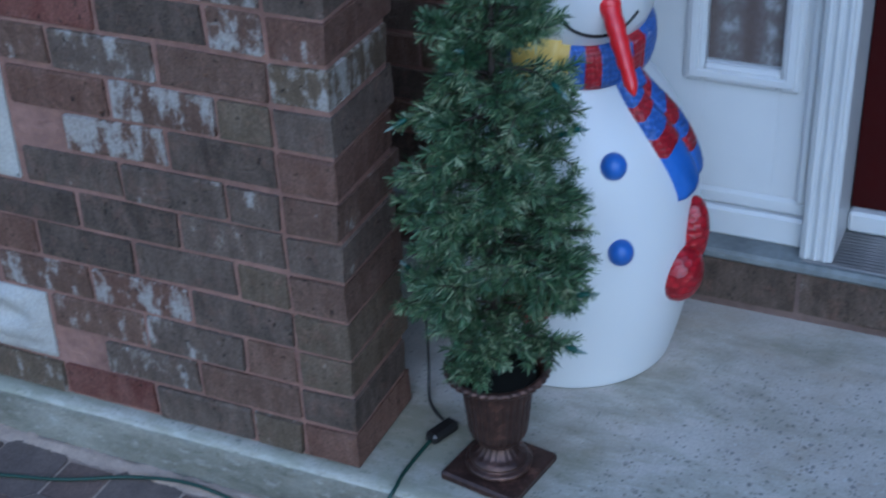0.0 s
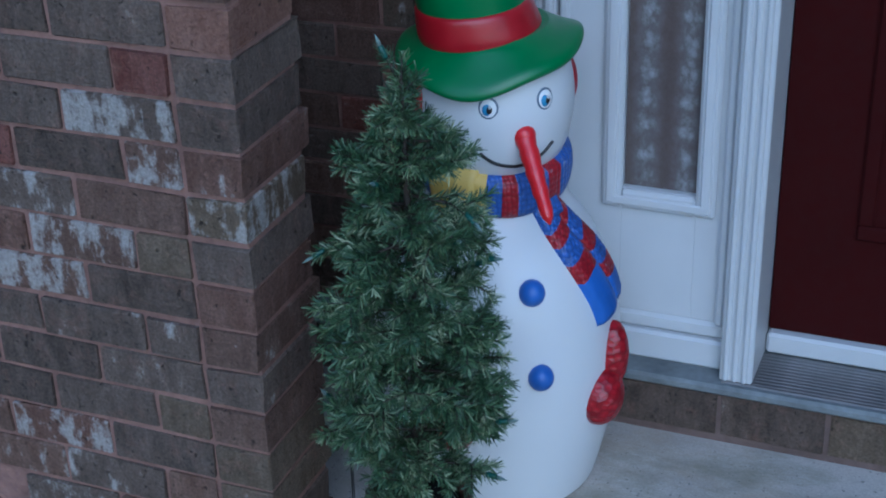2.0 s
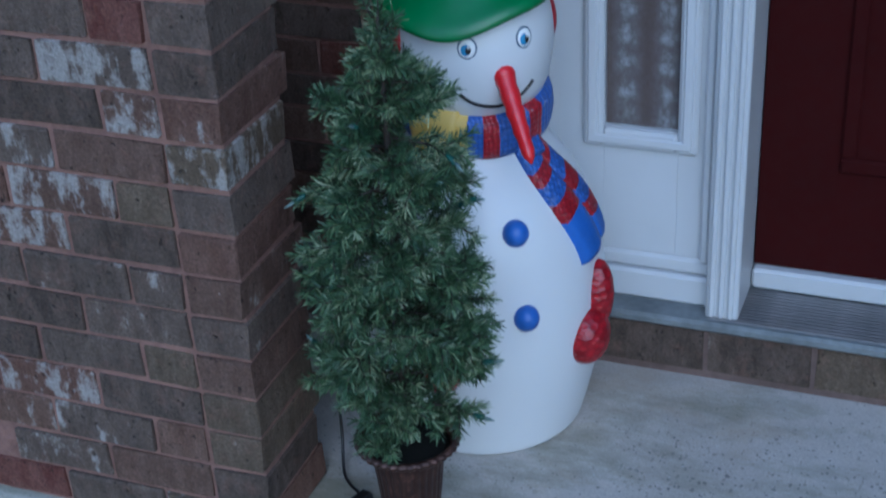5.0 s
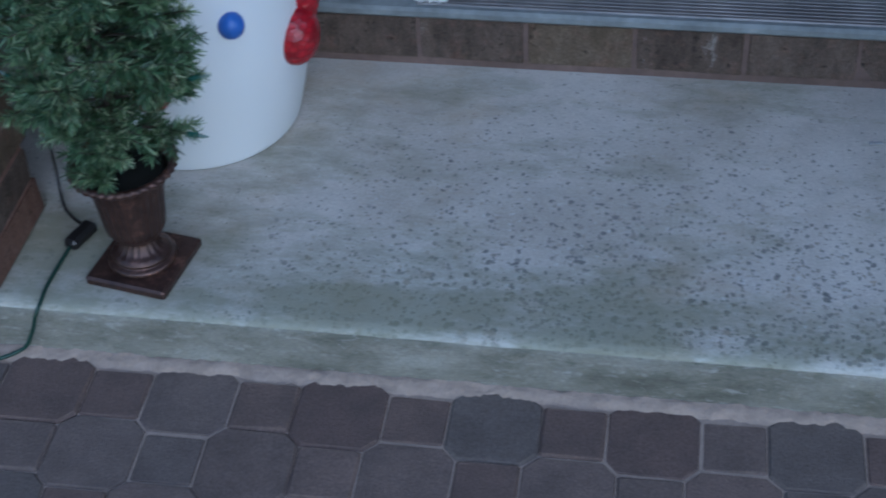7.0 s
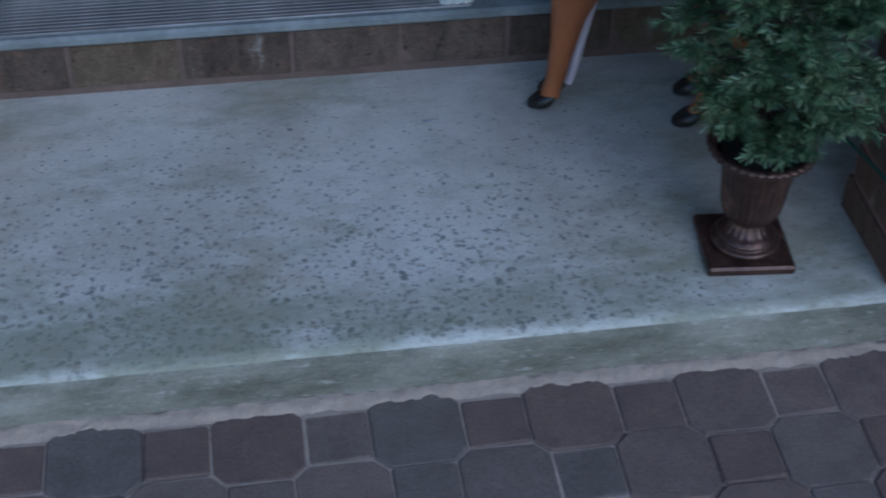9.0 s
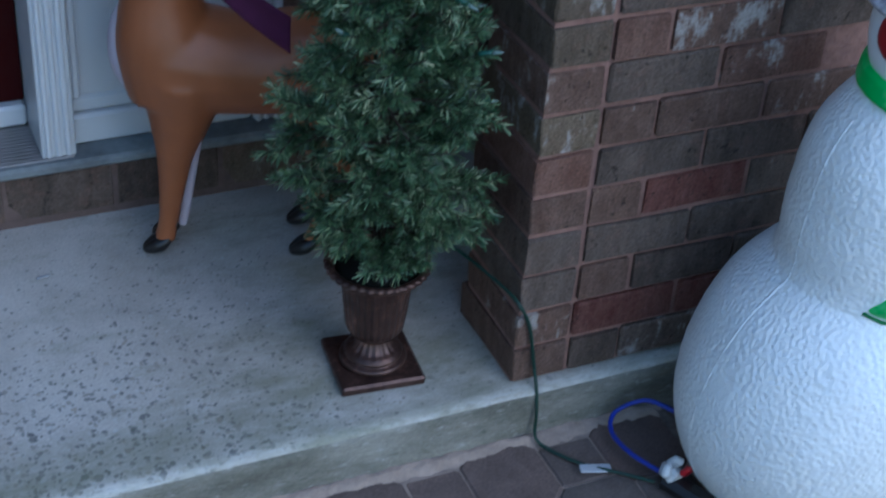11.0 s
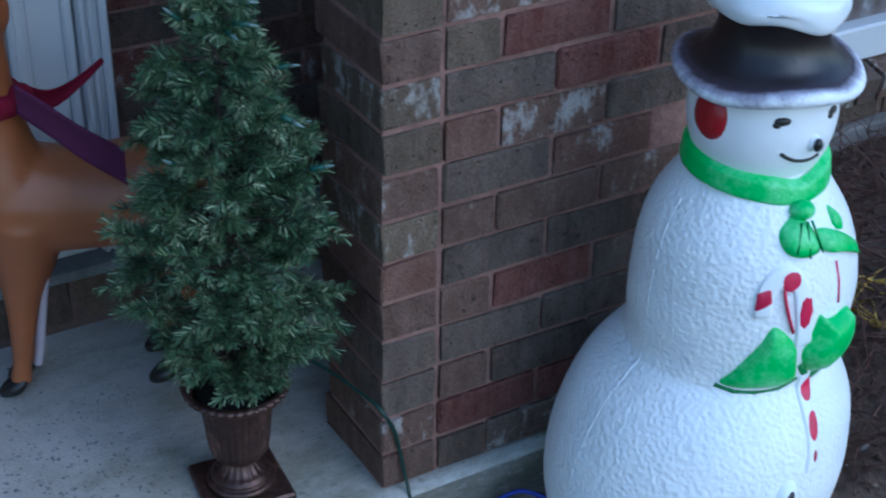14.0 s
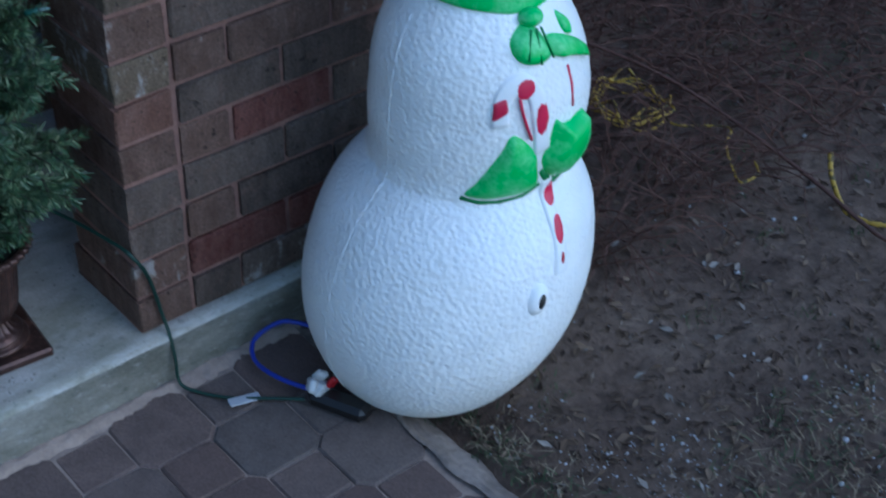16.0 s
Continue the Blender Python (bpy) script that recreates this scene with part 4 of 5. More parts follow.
def smooth_snowman():
    b = Build(SNOWW)
    body = profile([(0.10, 0), (0.168, 0.0), (0.181, 0.006), (0.188, 0.02), (0.207, 0.10), (0.222, 0.18), (0.228, 0.26), (0.222, 0.35), (0.205, 0.43), (0.172, 0.505), (0.132, 0.56), (0.106, 0.60), (0.10, 0.63)], 5)
    b.lathe(body, SNOWW, 72)
    head = profile([(0.085, 0.60), (0.10, 0.63), (0.124, 0.675), (0.136, 0.73), (0.136, 0.78), (0.124, 0.83), (0.09, 0.88)], 5)
    b.lathe(head, SNOWW, 64)
    # hat: drooping wavy brim, red band, tapering crown

    def brim(a, r, z):
        x, y = r * math.cos(a), r * math.sin(a)
        k = max(0, (r - 0.11) / 0.06)
        return (x, y, z + k * (0.020 * math.cos(2 * (a + 0.5)) - 0.010 + 0.006 * math.cos(5 * a + 1)) + 0.085 * x)

    b.lathe(profile([(0.10, 0.842), (0.135, 0.836), (0.153, 0.833), (0.159, 0.842), (0.153, 0.853), (0.135, 0.862), (0.115, 0.872), (0.10, 0.88)], 4), GREENHAT, 64, (-0.008, 0.0, 0), brim)
    tilt = lambda a, r, z: (r * math.cos(a) - 0.006 - (z - 0.87) * 0.24, r * math.sin(a) + (z - 0.87) * 0.05, z + 0.085 * r * math.cos(a))
    b.lathe(profile([(0.102, 0.866), (0.104, 0.88), (0.101, 0.90), (0.097, 0.92), (0.091, 0.925)], 3), RED, 56, (-0.016, 0, 0), tilt)
    b.lathe(profile([(0.092, 0.91), (0.092, 0.94), (0.092, 0.98), (0.094, 1.02), (0.097, 1.05), (0.099, 1.065), (0.087, 1.076), (0.04, 1.08)], 4), GREENHAT, 56, (-0.016, 0, 0), tilt)
    # ear muffs
    for s in (-1, 1):
        b.ball(around(s * 92, 0.128, 0.765), (0.022, 0.036, 0.048), RED, 18)
    # face
    for s, dz in ((-1, 0), (1, 0.004)):
        b_th = s * 21
        dab(b, head, b_th, 0.782 + dz, 0.0186, 0.0208, EYELINE, 0.0022)
        dab(b, head, b_th, 0.782 + dz, 0.0168, 0.019, BRIGHTW, 0.0035)
        dab(b, head, b_th - 1, 0.78 + dz, 0.0098, 0.0125, EYEBLUE, 0.0055)
        dab(b, head, b_th + 0.5, 0.78 + dz, 0.0066, 0.0085, BLACK, 0.007)
        # small white dab as a painted highlight on the pupil
        dab(b, head, b_th + 1, 0.785 + dz, 0.003, 0.0035, WHITE, 0.0085)
    mouth = [(-28, 0.700), (-20, 0.684), (-9, 0.674), (2, 0.671), (13, 0.676), (22, 0.687), (30, 0.704)]
    line_on(b, head, [(p.x * 100, p.y) for p in smooth_path([(t / 100, z, 0) for t, z in mouth], 5)], 0.0033, BLACK)
    # carrot nose, drooping
    root, tip = around(5, 0.130, 0.728), around(5, 0.235, 0.612)
    pts = [root.lerp(tip, k / 14) for k in range(15)]
    b.tube(pts, [0.017 + 0.0012 * math.sin(k * 2.3) - 0.008 * (k / 14) ** 1.6 for k in range(14)] + [0.002], NOSERED, 14)
    b.ball(root, (0.02, 0.02, 0.02), NOSERED, 14)
    # buttons
    for th, z in ((1, 0.466), (2, 0.318)):
        p = around(th, radius_at(body, z) + 0.002, z)
        b.ball(p, (0.023, 0.023, 0.024), BLUE, 18)
    # scarf: collar round the neck, two striped tails
    collar = [(0.108, 0.535), (0.112, 0.57), (0.115, 0.60), (0.117, 0.63), (0.12, 0.70)]
    stripes = lambda u: KNITRED if (u * 9.0) % 1 < 0.3 else KNITBLUE

    def neck(u):
        th = -180 + 360 * u
        if -75 < th < -24:
            return YELLOW
        return KNITRED if (-12 < th < 1) or (28 < th < 42) or (90 < th < 105) or (-110 < th < -95) else KNITBLUE

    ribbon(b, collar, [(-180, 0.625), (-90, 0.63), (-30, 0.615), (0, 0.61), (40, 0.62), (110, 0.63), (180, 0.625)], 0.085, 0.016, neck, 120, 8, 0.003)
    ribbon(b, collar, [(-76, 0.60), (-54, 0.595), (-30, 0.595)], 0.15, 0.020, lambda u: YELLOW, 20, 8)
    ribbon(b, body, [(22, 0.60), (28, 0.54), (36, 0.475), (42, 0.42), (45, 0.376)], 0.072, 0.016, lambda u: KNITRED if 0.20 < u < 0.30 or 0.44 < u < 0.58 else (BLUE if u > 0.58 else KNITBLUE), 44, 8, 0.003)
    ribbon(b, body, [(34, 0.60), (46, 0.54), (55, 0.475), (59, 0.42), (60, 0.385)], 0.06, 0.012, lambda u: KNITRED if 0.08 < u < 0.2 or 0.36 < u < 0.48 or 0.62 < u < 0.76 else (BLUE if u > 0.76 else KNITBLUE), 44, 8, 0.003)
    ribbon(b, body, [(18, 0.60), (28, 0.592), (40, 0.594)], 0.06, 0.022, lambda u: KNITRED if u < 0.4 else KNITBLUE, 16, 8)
    # mittens, quilted
    for s in (-1, 1):
        b.ball(around(s * 39, 0.222, 0.224), (0.047, 0.042, 0.055), MITTEN, 22, pose(0, 0, 0, 0, s * 24, s * 50).to_3x3())
        b.ball(around(s * 48, 0.226, 0.290), (0.031, 0.03, 0.066), MITTEN, 18, pose(0, 0, 0, 0, s * 10, s * 58).to_3x3())
    return b


snowman = part("snowman_figure", smooth_snowman(), at=pose(0.205, 0.515, ZS, 0, 0, 37))
tagged(snowman, "smooth white plastic snowman with green hat, striped scarf and red mittens", "snowman")


def stippled_snowman():
    b = Build(STIPPLE)
    body = profile([(0.08, 0), (0.125, 0.002), (0.165, 0.03), (0.203, 0.085), (0.229, 0.15), (0.238, 0.22), (0.232, 0.29), (0.214, 0.355), (0.184, 0.405), (0.167, 0.428), (0.166, 0.445), (0.171, 0.49), (0.173, 0.54), (0.167, 0.60), (0.150, 0.66), (0.118, 0.715), (0.096, 0.745), (0.09, 0.76)], 8)

    def rough(a, r, z):
        v = Vector((math.cos(a) * 5, math.sin(a) * 5, z * 24)) * 1.2
        k = 1 + 0.002 * noise.noise(v * 4.2) + 0.003 * noise.noise(v * 9.0)
        lean = 0.089 * min(z / 0.46, 1) + 0.009 * max(0, 1 - abs(z - 0.56) / 0.14)
        return (r * k * math.cos(a) + lean, r * k * math.sin(a), z)

    b.lathe(body, STIPPLE, 150, shape=rough)
    top = 0.055
    bodyx = [(r, z) for r, z in body]
    b2 = Build(BRIGHTW)
    head = profile([(0.08, 0.735), (0.093, 0.76), (0.104, 0.79), (0.109, 0.825), (0.106, 0.86), (0.096, 0.895), (0.08, 0.91)], 6)
    b2.lathe(head, BRIGHTW, 64)
    # snowy hat: wide brim, dark band, domed snow on the crown
    wav = lambda a, r, z: (r * math.cos(a), r * math.sin(a), z + 0.006 * math.sin(3 * a + 1) * min(max((r - 0.098) / 0.03, 0), 1))
    b2.lathe(profile([(0.09, 0.882), (0.116, 0.878), (0.132, 0.881), (0.138, 0.890), (0.134, 0.900), (0.127, 0.904), (0.118, 0.907)], 4), HATRIM, 64, shape=wav)
    b2.lathe(profile([(0.121, 0.9055), (0.108, 0.911), (0.094, 0.921), (0.083, 0.938), (0.079, 0.958), (0.082, 0.978), (0.088, 0.99)], 4), HATRIM, 64, shape=wav)

    def lumpy(a, r, z):
        v = Vector((math.cos(a) * r * 26, math.sin(a) * r * 26, z * 26))
        k = 1 + 0.035 * noise.noise(v) + 0.012 * noise.noise(v * 3)
        return (r * k * math.cos(a), r * k * math.sin(a), z + (0.007 * math.sin(2 * a + 0.6) + 0.004 * math.sin(5 * a)) * (1 if z < 1.0 else 0.4))

    b2.lathe(profile([(0.080, 0.982), (0.092, 0.980), (0.099, 0.990), (0.101, 1.006), (0.092, 1.024), (0.06, 1.038), (0.01, 1.043)], 4), BRIGHTW, 64, shape=lumpy)
    for th in (-85, 85):
        dab(b2, head, th, 0.84, 0.034, 0.038, RED, 0.008, 20)
    # closed smiling eyes, nose, mouth
    for th in (-27, 22):
        dab(b2, head, th, 0.854, 0.0135, 0.0068, BLACK, 0.003)
        dab(b2, head, th - 4, 0.849, 0.007, 0.0055, BLACK, 0.003)
    b2.ball(around(2, 0.106, 0.815), (0.011, 0.011, 0.014), BRIGHTW, 14)
    b2.ball(around(2, 0.117, 0.815), (0.0078, 0.0068, 0.0105), BLACK, 12)
    line_on(b2, head, [(p.x * 100, p.y) for p in smooth_path([(-0.25, 0.804, 0), (-0.17, 0.794, 0), (-0.08, 0.788, 0), (0.04, 0.786, 0), (0.12, 0.79, 0)], 4)], 0.0028, BLACK)
    # scarf, bow, mittens and candy cane
    coll = [(0.10, 0.70), (0.107, 0.725), (0.102, 0.75), (0.098, 0.79)]
    ribbon(b2, coll, [(-180, 0.76), (-100, 0.754), (-40, 0.745), (-5, 0.733), (10, 0.735), (80, 0.755), (180, 0.76)], 0.040, 0.008, lambda u: LIME, 90, 8)
    bodyp = [(r - 0.002, z) for r, z in body]

    def leafy(pts, lift, mat, n=26):
        """A raised pad on the body, bounded by a soft outline of (angle, height)."""
        ring = smooth_path([(t / 100, z, 0) for t, z in pts[-2:] + pts + pts[:2]], 5)[10:10 + 5 * len(pts)]
        cx = sum(p.x for p in ring) / len(ring)
        cz = sum(p.y for p in ring) / len(ring)
        k = len(ring)
        verts = [around(cx * 100, radius_at(bodyp, cz) + lift, cz)]
        for j in range(1, 5):
            q = j / 4
            for p in ring:
                th, z = (cx + (p.x - cx) * q) * 100, cz + (p.y - cz) * q
                verts.append(around(th, radius_at(bodyp, z) + lift * (1 - q ** 4) - (0.003 if j == 4 else 0), z))
        a = [(verts[1 + i], verts[1 + (i + 1) % k]) for i in range(k)]
        faces = [(0, 1 + (i + 1) % k, 1 + i) for i in range(k)]
        for j in range(3):
            for i in range(k):
                m = (i + 1) % k
                faces.append((1 + j * k + i, 1 + j * k + m, 1 + (j + 1) * k + m, 1 + (j + 1) * k + i))
        if sum((ring[i].x * ring[(i + 1) % k].y - ring[(i + 1) % k].x * ring[i].y) for i in range(k)) > 0:
            faces = [tuple(reversed(f)) for f in faces]
        b2.add(verts, [tuple(reversed(f)) for f in faces], mat)

    leafy([(-14, 0.712), (-24, 0.69), (-20, 0.662), (-8, 0.652), (4, 0.662), (2, 0.69), (-6, 0.712)], 0.018, LIME)
    leafy([(2, 0.69), (18, 0.678), (36, 0.645), (40, 0.612), (30, 0.628), (14, 0.648), (2, 0.66)], 0.015, LIME)
    leafy([(20, 0.71), (29, 0.69), (25, 0.668), (18, 0.68)], 0.010, LIME)
    b2.ball(around(-5, 0.122, 0.717), (0.020, 0.018, 0.014), LIME, 18)
    # dark green lines draw the shade in the folds of the bow
    for t0, t1, z1 in ((-9, -15, 0.668), (-5, -8, 0.66), (-2, 0, 0.664)):
        line_on(b2, [(q + 0.0165, z) for q, z in bodyp], [(t0, 0.706), ((t0 + t1) / 2, 0.69), (t1, z1)], 0.0019, DEEPGREEN)
    # arms with mittens, darker along the lower seam
    leafy([(-25, 0.558), (-30, 0.53), (-36, 0.498), (-42, 0.468), (-47, 0.444), (-36, 0.436), (-25, 0.436), (-12, 0.438), (-4, 0.45), (-6, 0.48), (-9, 0.512), (-17, 0.543)], 0.018, LIME)
    line_on(b2, bodyp, [(-47, 0.442), (-36, 0.434), (-25, 0.433), (-12, 0.436), (-3, 0.448)], 0.0045, DEEPGREEN)
    leafy([(-1, 0.562), (4, 0.552), (10, 0.548), (18, 0.552), (26, 0.545), (30, 0.515), (28, 0.475), (18, 0.450), (9, 0.445), (-1, 0.46), (-7, 0.495), (-4, 0.53)], 0.028, LIME)
    line_on(b2, bodyp, [(-5, 0.475), (0, 0.455), (9, 0.441), (18, 0.446)], 0.006, DEEPGREEN)
    # white candy cane with painted red stripes
    cane = [(-31, 0.565), (-31, 0.60), (-26, 0.626), (-18, 0.632), (-12, 0.612), (-10, 0.565), (-7, 0.51)]
    canep = [(q + 0.0062, z) for q, z in bodyp]
    ribbon(b2, bodyp, cane, 0.040, 0.0065, lambda u: BRIGHTW, 60, 8)
    ribbon(b2, bodyp, [(1, 0.455), (3, 0.41), (5, 0.365), (5, 0.31)], 0.032, 0.0065, lambda u: BRIGHTW, 48, 6)
    leafy([(-36, 0.574), (-36, 0.598), (-35, 0.612), (-27, 0.622), (-26, 0.604), (-27, 0.588)], 0.0085, CRIMSON)
    dab(b2, canep, -17, 0.626, 0.018, 0.017, CRIMSON, 0.0008, 12)
    dab(b2, canep, -9.5, 0.572, 0.013, 0.034, CRIMSON, 0.0008, 8)
    dab(b2, canep, 4, 0.426, 0.012, 0.019, CRIMSON, 0.0008, 12)
    dab(b2, canep, 5, 0.378, 0.011, 0.025, CRIMSON, 0.0008, 12)
    dab(b2, canep, 5.5, 0.336, 0.005, 0.012, RED, 0.001, 8)
    line_on(b2, [(q + 0.006, z) for q, z in bodyp], [(-21, 0.612), (-20, 0.59), (-18, 0.565), (-15, 0.542)], 0.0025, CRIMSON)
    line_on(b2, bodyp, [(13, 0.634), (14, 0.60), (13, 0.567)], 0.004, CRIMSON)
    for th in (-93, 87):
        line_on(b2, bodyp, [(th, 0.03 + 0.012 * k) for k in range(57)], 0.0031, STIPPLE)
    dab(b2, bodyp, -6, 0.285, 0.021, 0.028, BRIGHTW, 0.012, 20)
    dab(b2, bodyp, -5.5, 0.285, 0.0125, 0.020, BLACK, 0.0138, 18)
    o = len(b.v)
    b.v += [(p[0] + 0.089 * min(max(p[2], 0) / 0.46, 1) + 0.009 * max(0, 1 - abs(p[2] - 0.56) / 0.14), p[1], p[2]) for p in b2.v]
    b.f += [tuple(o + i for i in f) for f in b2.f]
    b.m += [b.idx(b2.mats[i]) for i in b2.m]
    b.s += b2.s
    return b


frosty = part("snowman_figure", stippled_snowman(), at=pose(2.51, -0.262, 0.0, 0, 0, 0))
tagged(frosty, "stippled white plastic snowman with black hat, green scarf and candy cane", "snowman")


def blended(b, size, rounds):
    """The closed pieces of a build melted into one skin: vertices and faces."""
    ob = bpy.data.objects.new("blend", b.mesh("blend"))
    scene.collection.objects.link(ob)
    md = ob.modifiers.new("skin", "REMESH")
    md.mode = "VOXEL"
    md.voxel_size = size
    md = ob.modifiers.new("soften", "SMOOTH")
    md.factor = 0.5
    md.iterations = rounds
    ev = ob.evaluated_get(bpy.context.evaluated_depsgraph_get())
    me = ev.to_mesh()
    verts = [v.co.copy() for v in me.vertices]
    faces = [tuple(p.vertices) for p in me.polygons]
    ev.to_mesh_clear()
    bpy.data.objects.remove(ob)
    return verts, faces


def limb(b, pts, rads, mat, seg=18, flat=1.0):
    n = 7
    b.tube(smooth_path(pts, n), [p.x for p in smooth_path([(r, 0, 0) for r in rads], n)], mat, seg, flat)


def deer():
    skin = Build(FAWN)
    # trunk from chest to rump, then the upright neck and the turned head
    limb(skin, [(0.0, 0, 0.40), (0.03, 0, 0.405), (0.10, 0, 0.392), (0.20, 0, 0.38), (0.29, 0, 0.386), (0.36, 0, 0.38), (0.395, 0, 0.37)], [0.03, 0.085, 0.096, 0.09, 0.094, 0.078, 0.03], FAWN)
    limb(skin, [(0.075, 0, 0.34), (0.056, 0, 0.43), (0.048, 0, 0.52), (0.045, 0, 0.60), (0.045, -0.005, 0.70)], [0.092, 0.088, 0.066, 0.054, 0.05], FAWN)
    turn = pose(0, 0, 0, 0, 0, 72)

    def h(x, y, z):
        p = turn @ Vector((x, y, 0))
        return (0.045 + p.x, -0.005 + p.y, z + 0.062)

    limb(skin, [h(0.05, 0, 0.68), h(0.02, 0, 0.68), h(-0.03, 0, 0.665), h(-0.07, 0, 0.648), h(-0.095, 0, 0.64), h(-0.11, 0, 0.638)], [0.03, 0.062, 0.057, 0.044, 0.036, 0.02], FAWN, 22)
    limb(skin, [h(0.045, 0, 0.69), h(0.02, 0, 0.715), h(0.01, 0, 0.735)], [0.05, 0.046, 0.02], FAWN)
    for s in (-1, 1):
        limb(skin, [h(0.0, s * 0.045, 0.72), h(0.005, s * 0.085, 0.765), h(0.005, s * 0.115, 0.80)], [0.018, 0.03, 0.006], FAWN, 14, 0.5)
    # forelegs close together under a broad shoulder, hind legs with bent hocks, tail
    for dx, y in ((0.0, -0.03), (0.016, 0.022)):
        limb(skin, [(0.082 + dx * 0.6, y * 0.8, 0.37), (0.074 + dx, y, 0.29), (0.064 + dx, y, 0.21), (0.055 + dx, y, 0.13), (0.047 + dx, y, 0.07), (0.040 + dx, y, 0.03)], [0.078, 0.055, 0.033, 0.023, 0.018, 0.021], FAWN)
    for y in (-0.045, 0.055):
        limb(skin, [(0.33, y * 0.8, 0.37), (0.335, y, 0.27), (0.358, y, 0.18), (0.335, y, 0.10), (0.318, y, 0.05), (0.308, y, 0.028)], [0.085, 0.06, 0.028, 0.021, 0.018, 0.02], FAWN)
    limb(skin, [(0.37, 0, 0.40), (0.42, 0, 0.395), (0.455, 0, 0.36), (0.465, 0, 0.33)], [0.03, 0.028, 0.02, 0.008], FAWN)
    b = Build(FAWN)
    b.add(*blended(skin, 0.0065, 6), FAWN)
    # nose, mouth, eyes, pale inside of the ears
    b.ball(h(-0.122, 0, 0.655), (0.017, 0.017, 0.014), BLACK, 16)
    limb(b, [h(-0.098, -0.02, 0.612), h(-0.112, 0, 0.61), h(-0.098, 0.02, 0.612)], [0.003, 0.004, 0.003], BLACK, 8)
    for s in (-1, 1):
        b.ball(h(-0.052, s * 0.039, 0.692), (0.012, 0.012, 0.015), BLACK, 14)
        limb(b, [h(-0.012, s * 0.052, 0.73), h(-0.01, s * 0.085, 0.764), h(-0.006, s * 0.108, 0.788)], [0.010, 0.02, 0.003], SNOWW, 12, 0.45)
    # cloven hooves: two toes each, turned out a little
    for x, y in ((0.040, -0.03), (0.056, 0.022), (0.308, -0.045), (0.308, 0.055)):
        for t, o in ((-18, -0.011), (16, 0.012)):
            d = pose(0, 0, 0, 0, 0, t) @ Vector((-1, 0, 0))
            limb(b, [Vector((x + 0.010, y + o, 0.040)), Vector((x - 0.004, y + o, 0.024)) + d * 0.006, Vector((x - 0.004, y + o, 0.011)) + d * 0.030, Vector((x - 0.004, y + o, 0.007)) + d * 0.036], [0.008, 0.0165, 0.011, 0.004], BLACK, 12, 0.85)
    # white inner side of the far foreleg, white chest
    limb(b, [(0.115, 0.004, 0.275), (0.103, 0.004, 0.22), (0.089, 0.004, 0.14), (0.079, 0.004, 0.075), (0.072, 0.002, 0.042)], [0.004, 0.009, 0.0095, 0.009, 0.008], LILAC, 10)
    limb(b, [(0.008, 0.012, 0.31), (-0.010, 0.012, 0.38), (-0.006, 0.012, 0.45), (0.012, 0.012, 0.52)], [0.016, 0.032, 0.032, 0.012], LILAC, 16)
    return b


DEER = pose(1.637, 0.59, ZS, 0, 0, -16)
fawn = part("deer_figure", deer(), at=DEER)
tagged(fawn, "glossy brown plastic deer with white chest and dark hooves", "deer figure")

# ribbon tied round the deer's neck
bow = tagged(new("ribbon_bow", None), "maroon velvet ribbon tied round the deer's neck", "ribbon")
bow.matrix_basis = DEER
b = Build(VELVET)
b.lathe([(0.066, 0.525), (0.075, 0.53), (0.0655, 0.575), (0.061, 0.578)], VELVET, 40, (0.046, 0, 0.034), lambda a, r, z: (r * math.cos(a), r * math.sin(a), 0.578 - (0.578 - z) * (0.78 - 0.36 * math.cos(a)) - 0.25 * r * math.cos(a)))
part("collar", b, bow)


def tail(pts, width, mat):
    b = Build(mat)
    path = smooth_path(pts, 8)

    def fn(u, v):
        k = u * (len(path) - 1)
        i = min(int(k), len(path) - 2)
        p = path[i].lerp(path[i + 1], k - i)
        return p + Vector((0, 0.0, (v - 0.5) * (width[0] + (width[1] - width[0]) * u))) + Vector((0, 0.006 * math.sin(v * 3), 0))

    b.sheet(fn, 30, 6, mat)
    ob = part("tail", b, bow)
    md = ob.modifiers.new("thick", "SOLIDIFY")
    md.thickness = 0.003


tail([(0.10, -0.055, 0.602), (0.145, -0.088, 0.578), (0.20, -0.106, 0.535), (0.262, -0.108, 0.488)], (0.052, 0.066), VELVET2)
tail([(0.11, 0.0, 0.58), (0.15, 0.02, 0.56), (0.195, 0.03, 0.578), (0.245, 0.03, 0.62)], (0.05, 0.004), VELVET)
b = Build(VELVET)
b.ball((0.108, -0.025, 0.595), (0.022, 0.028, 0.02), VELVET, 16)
part("knot", b, bow)


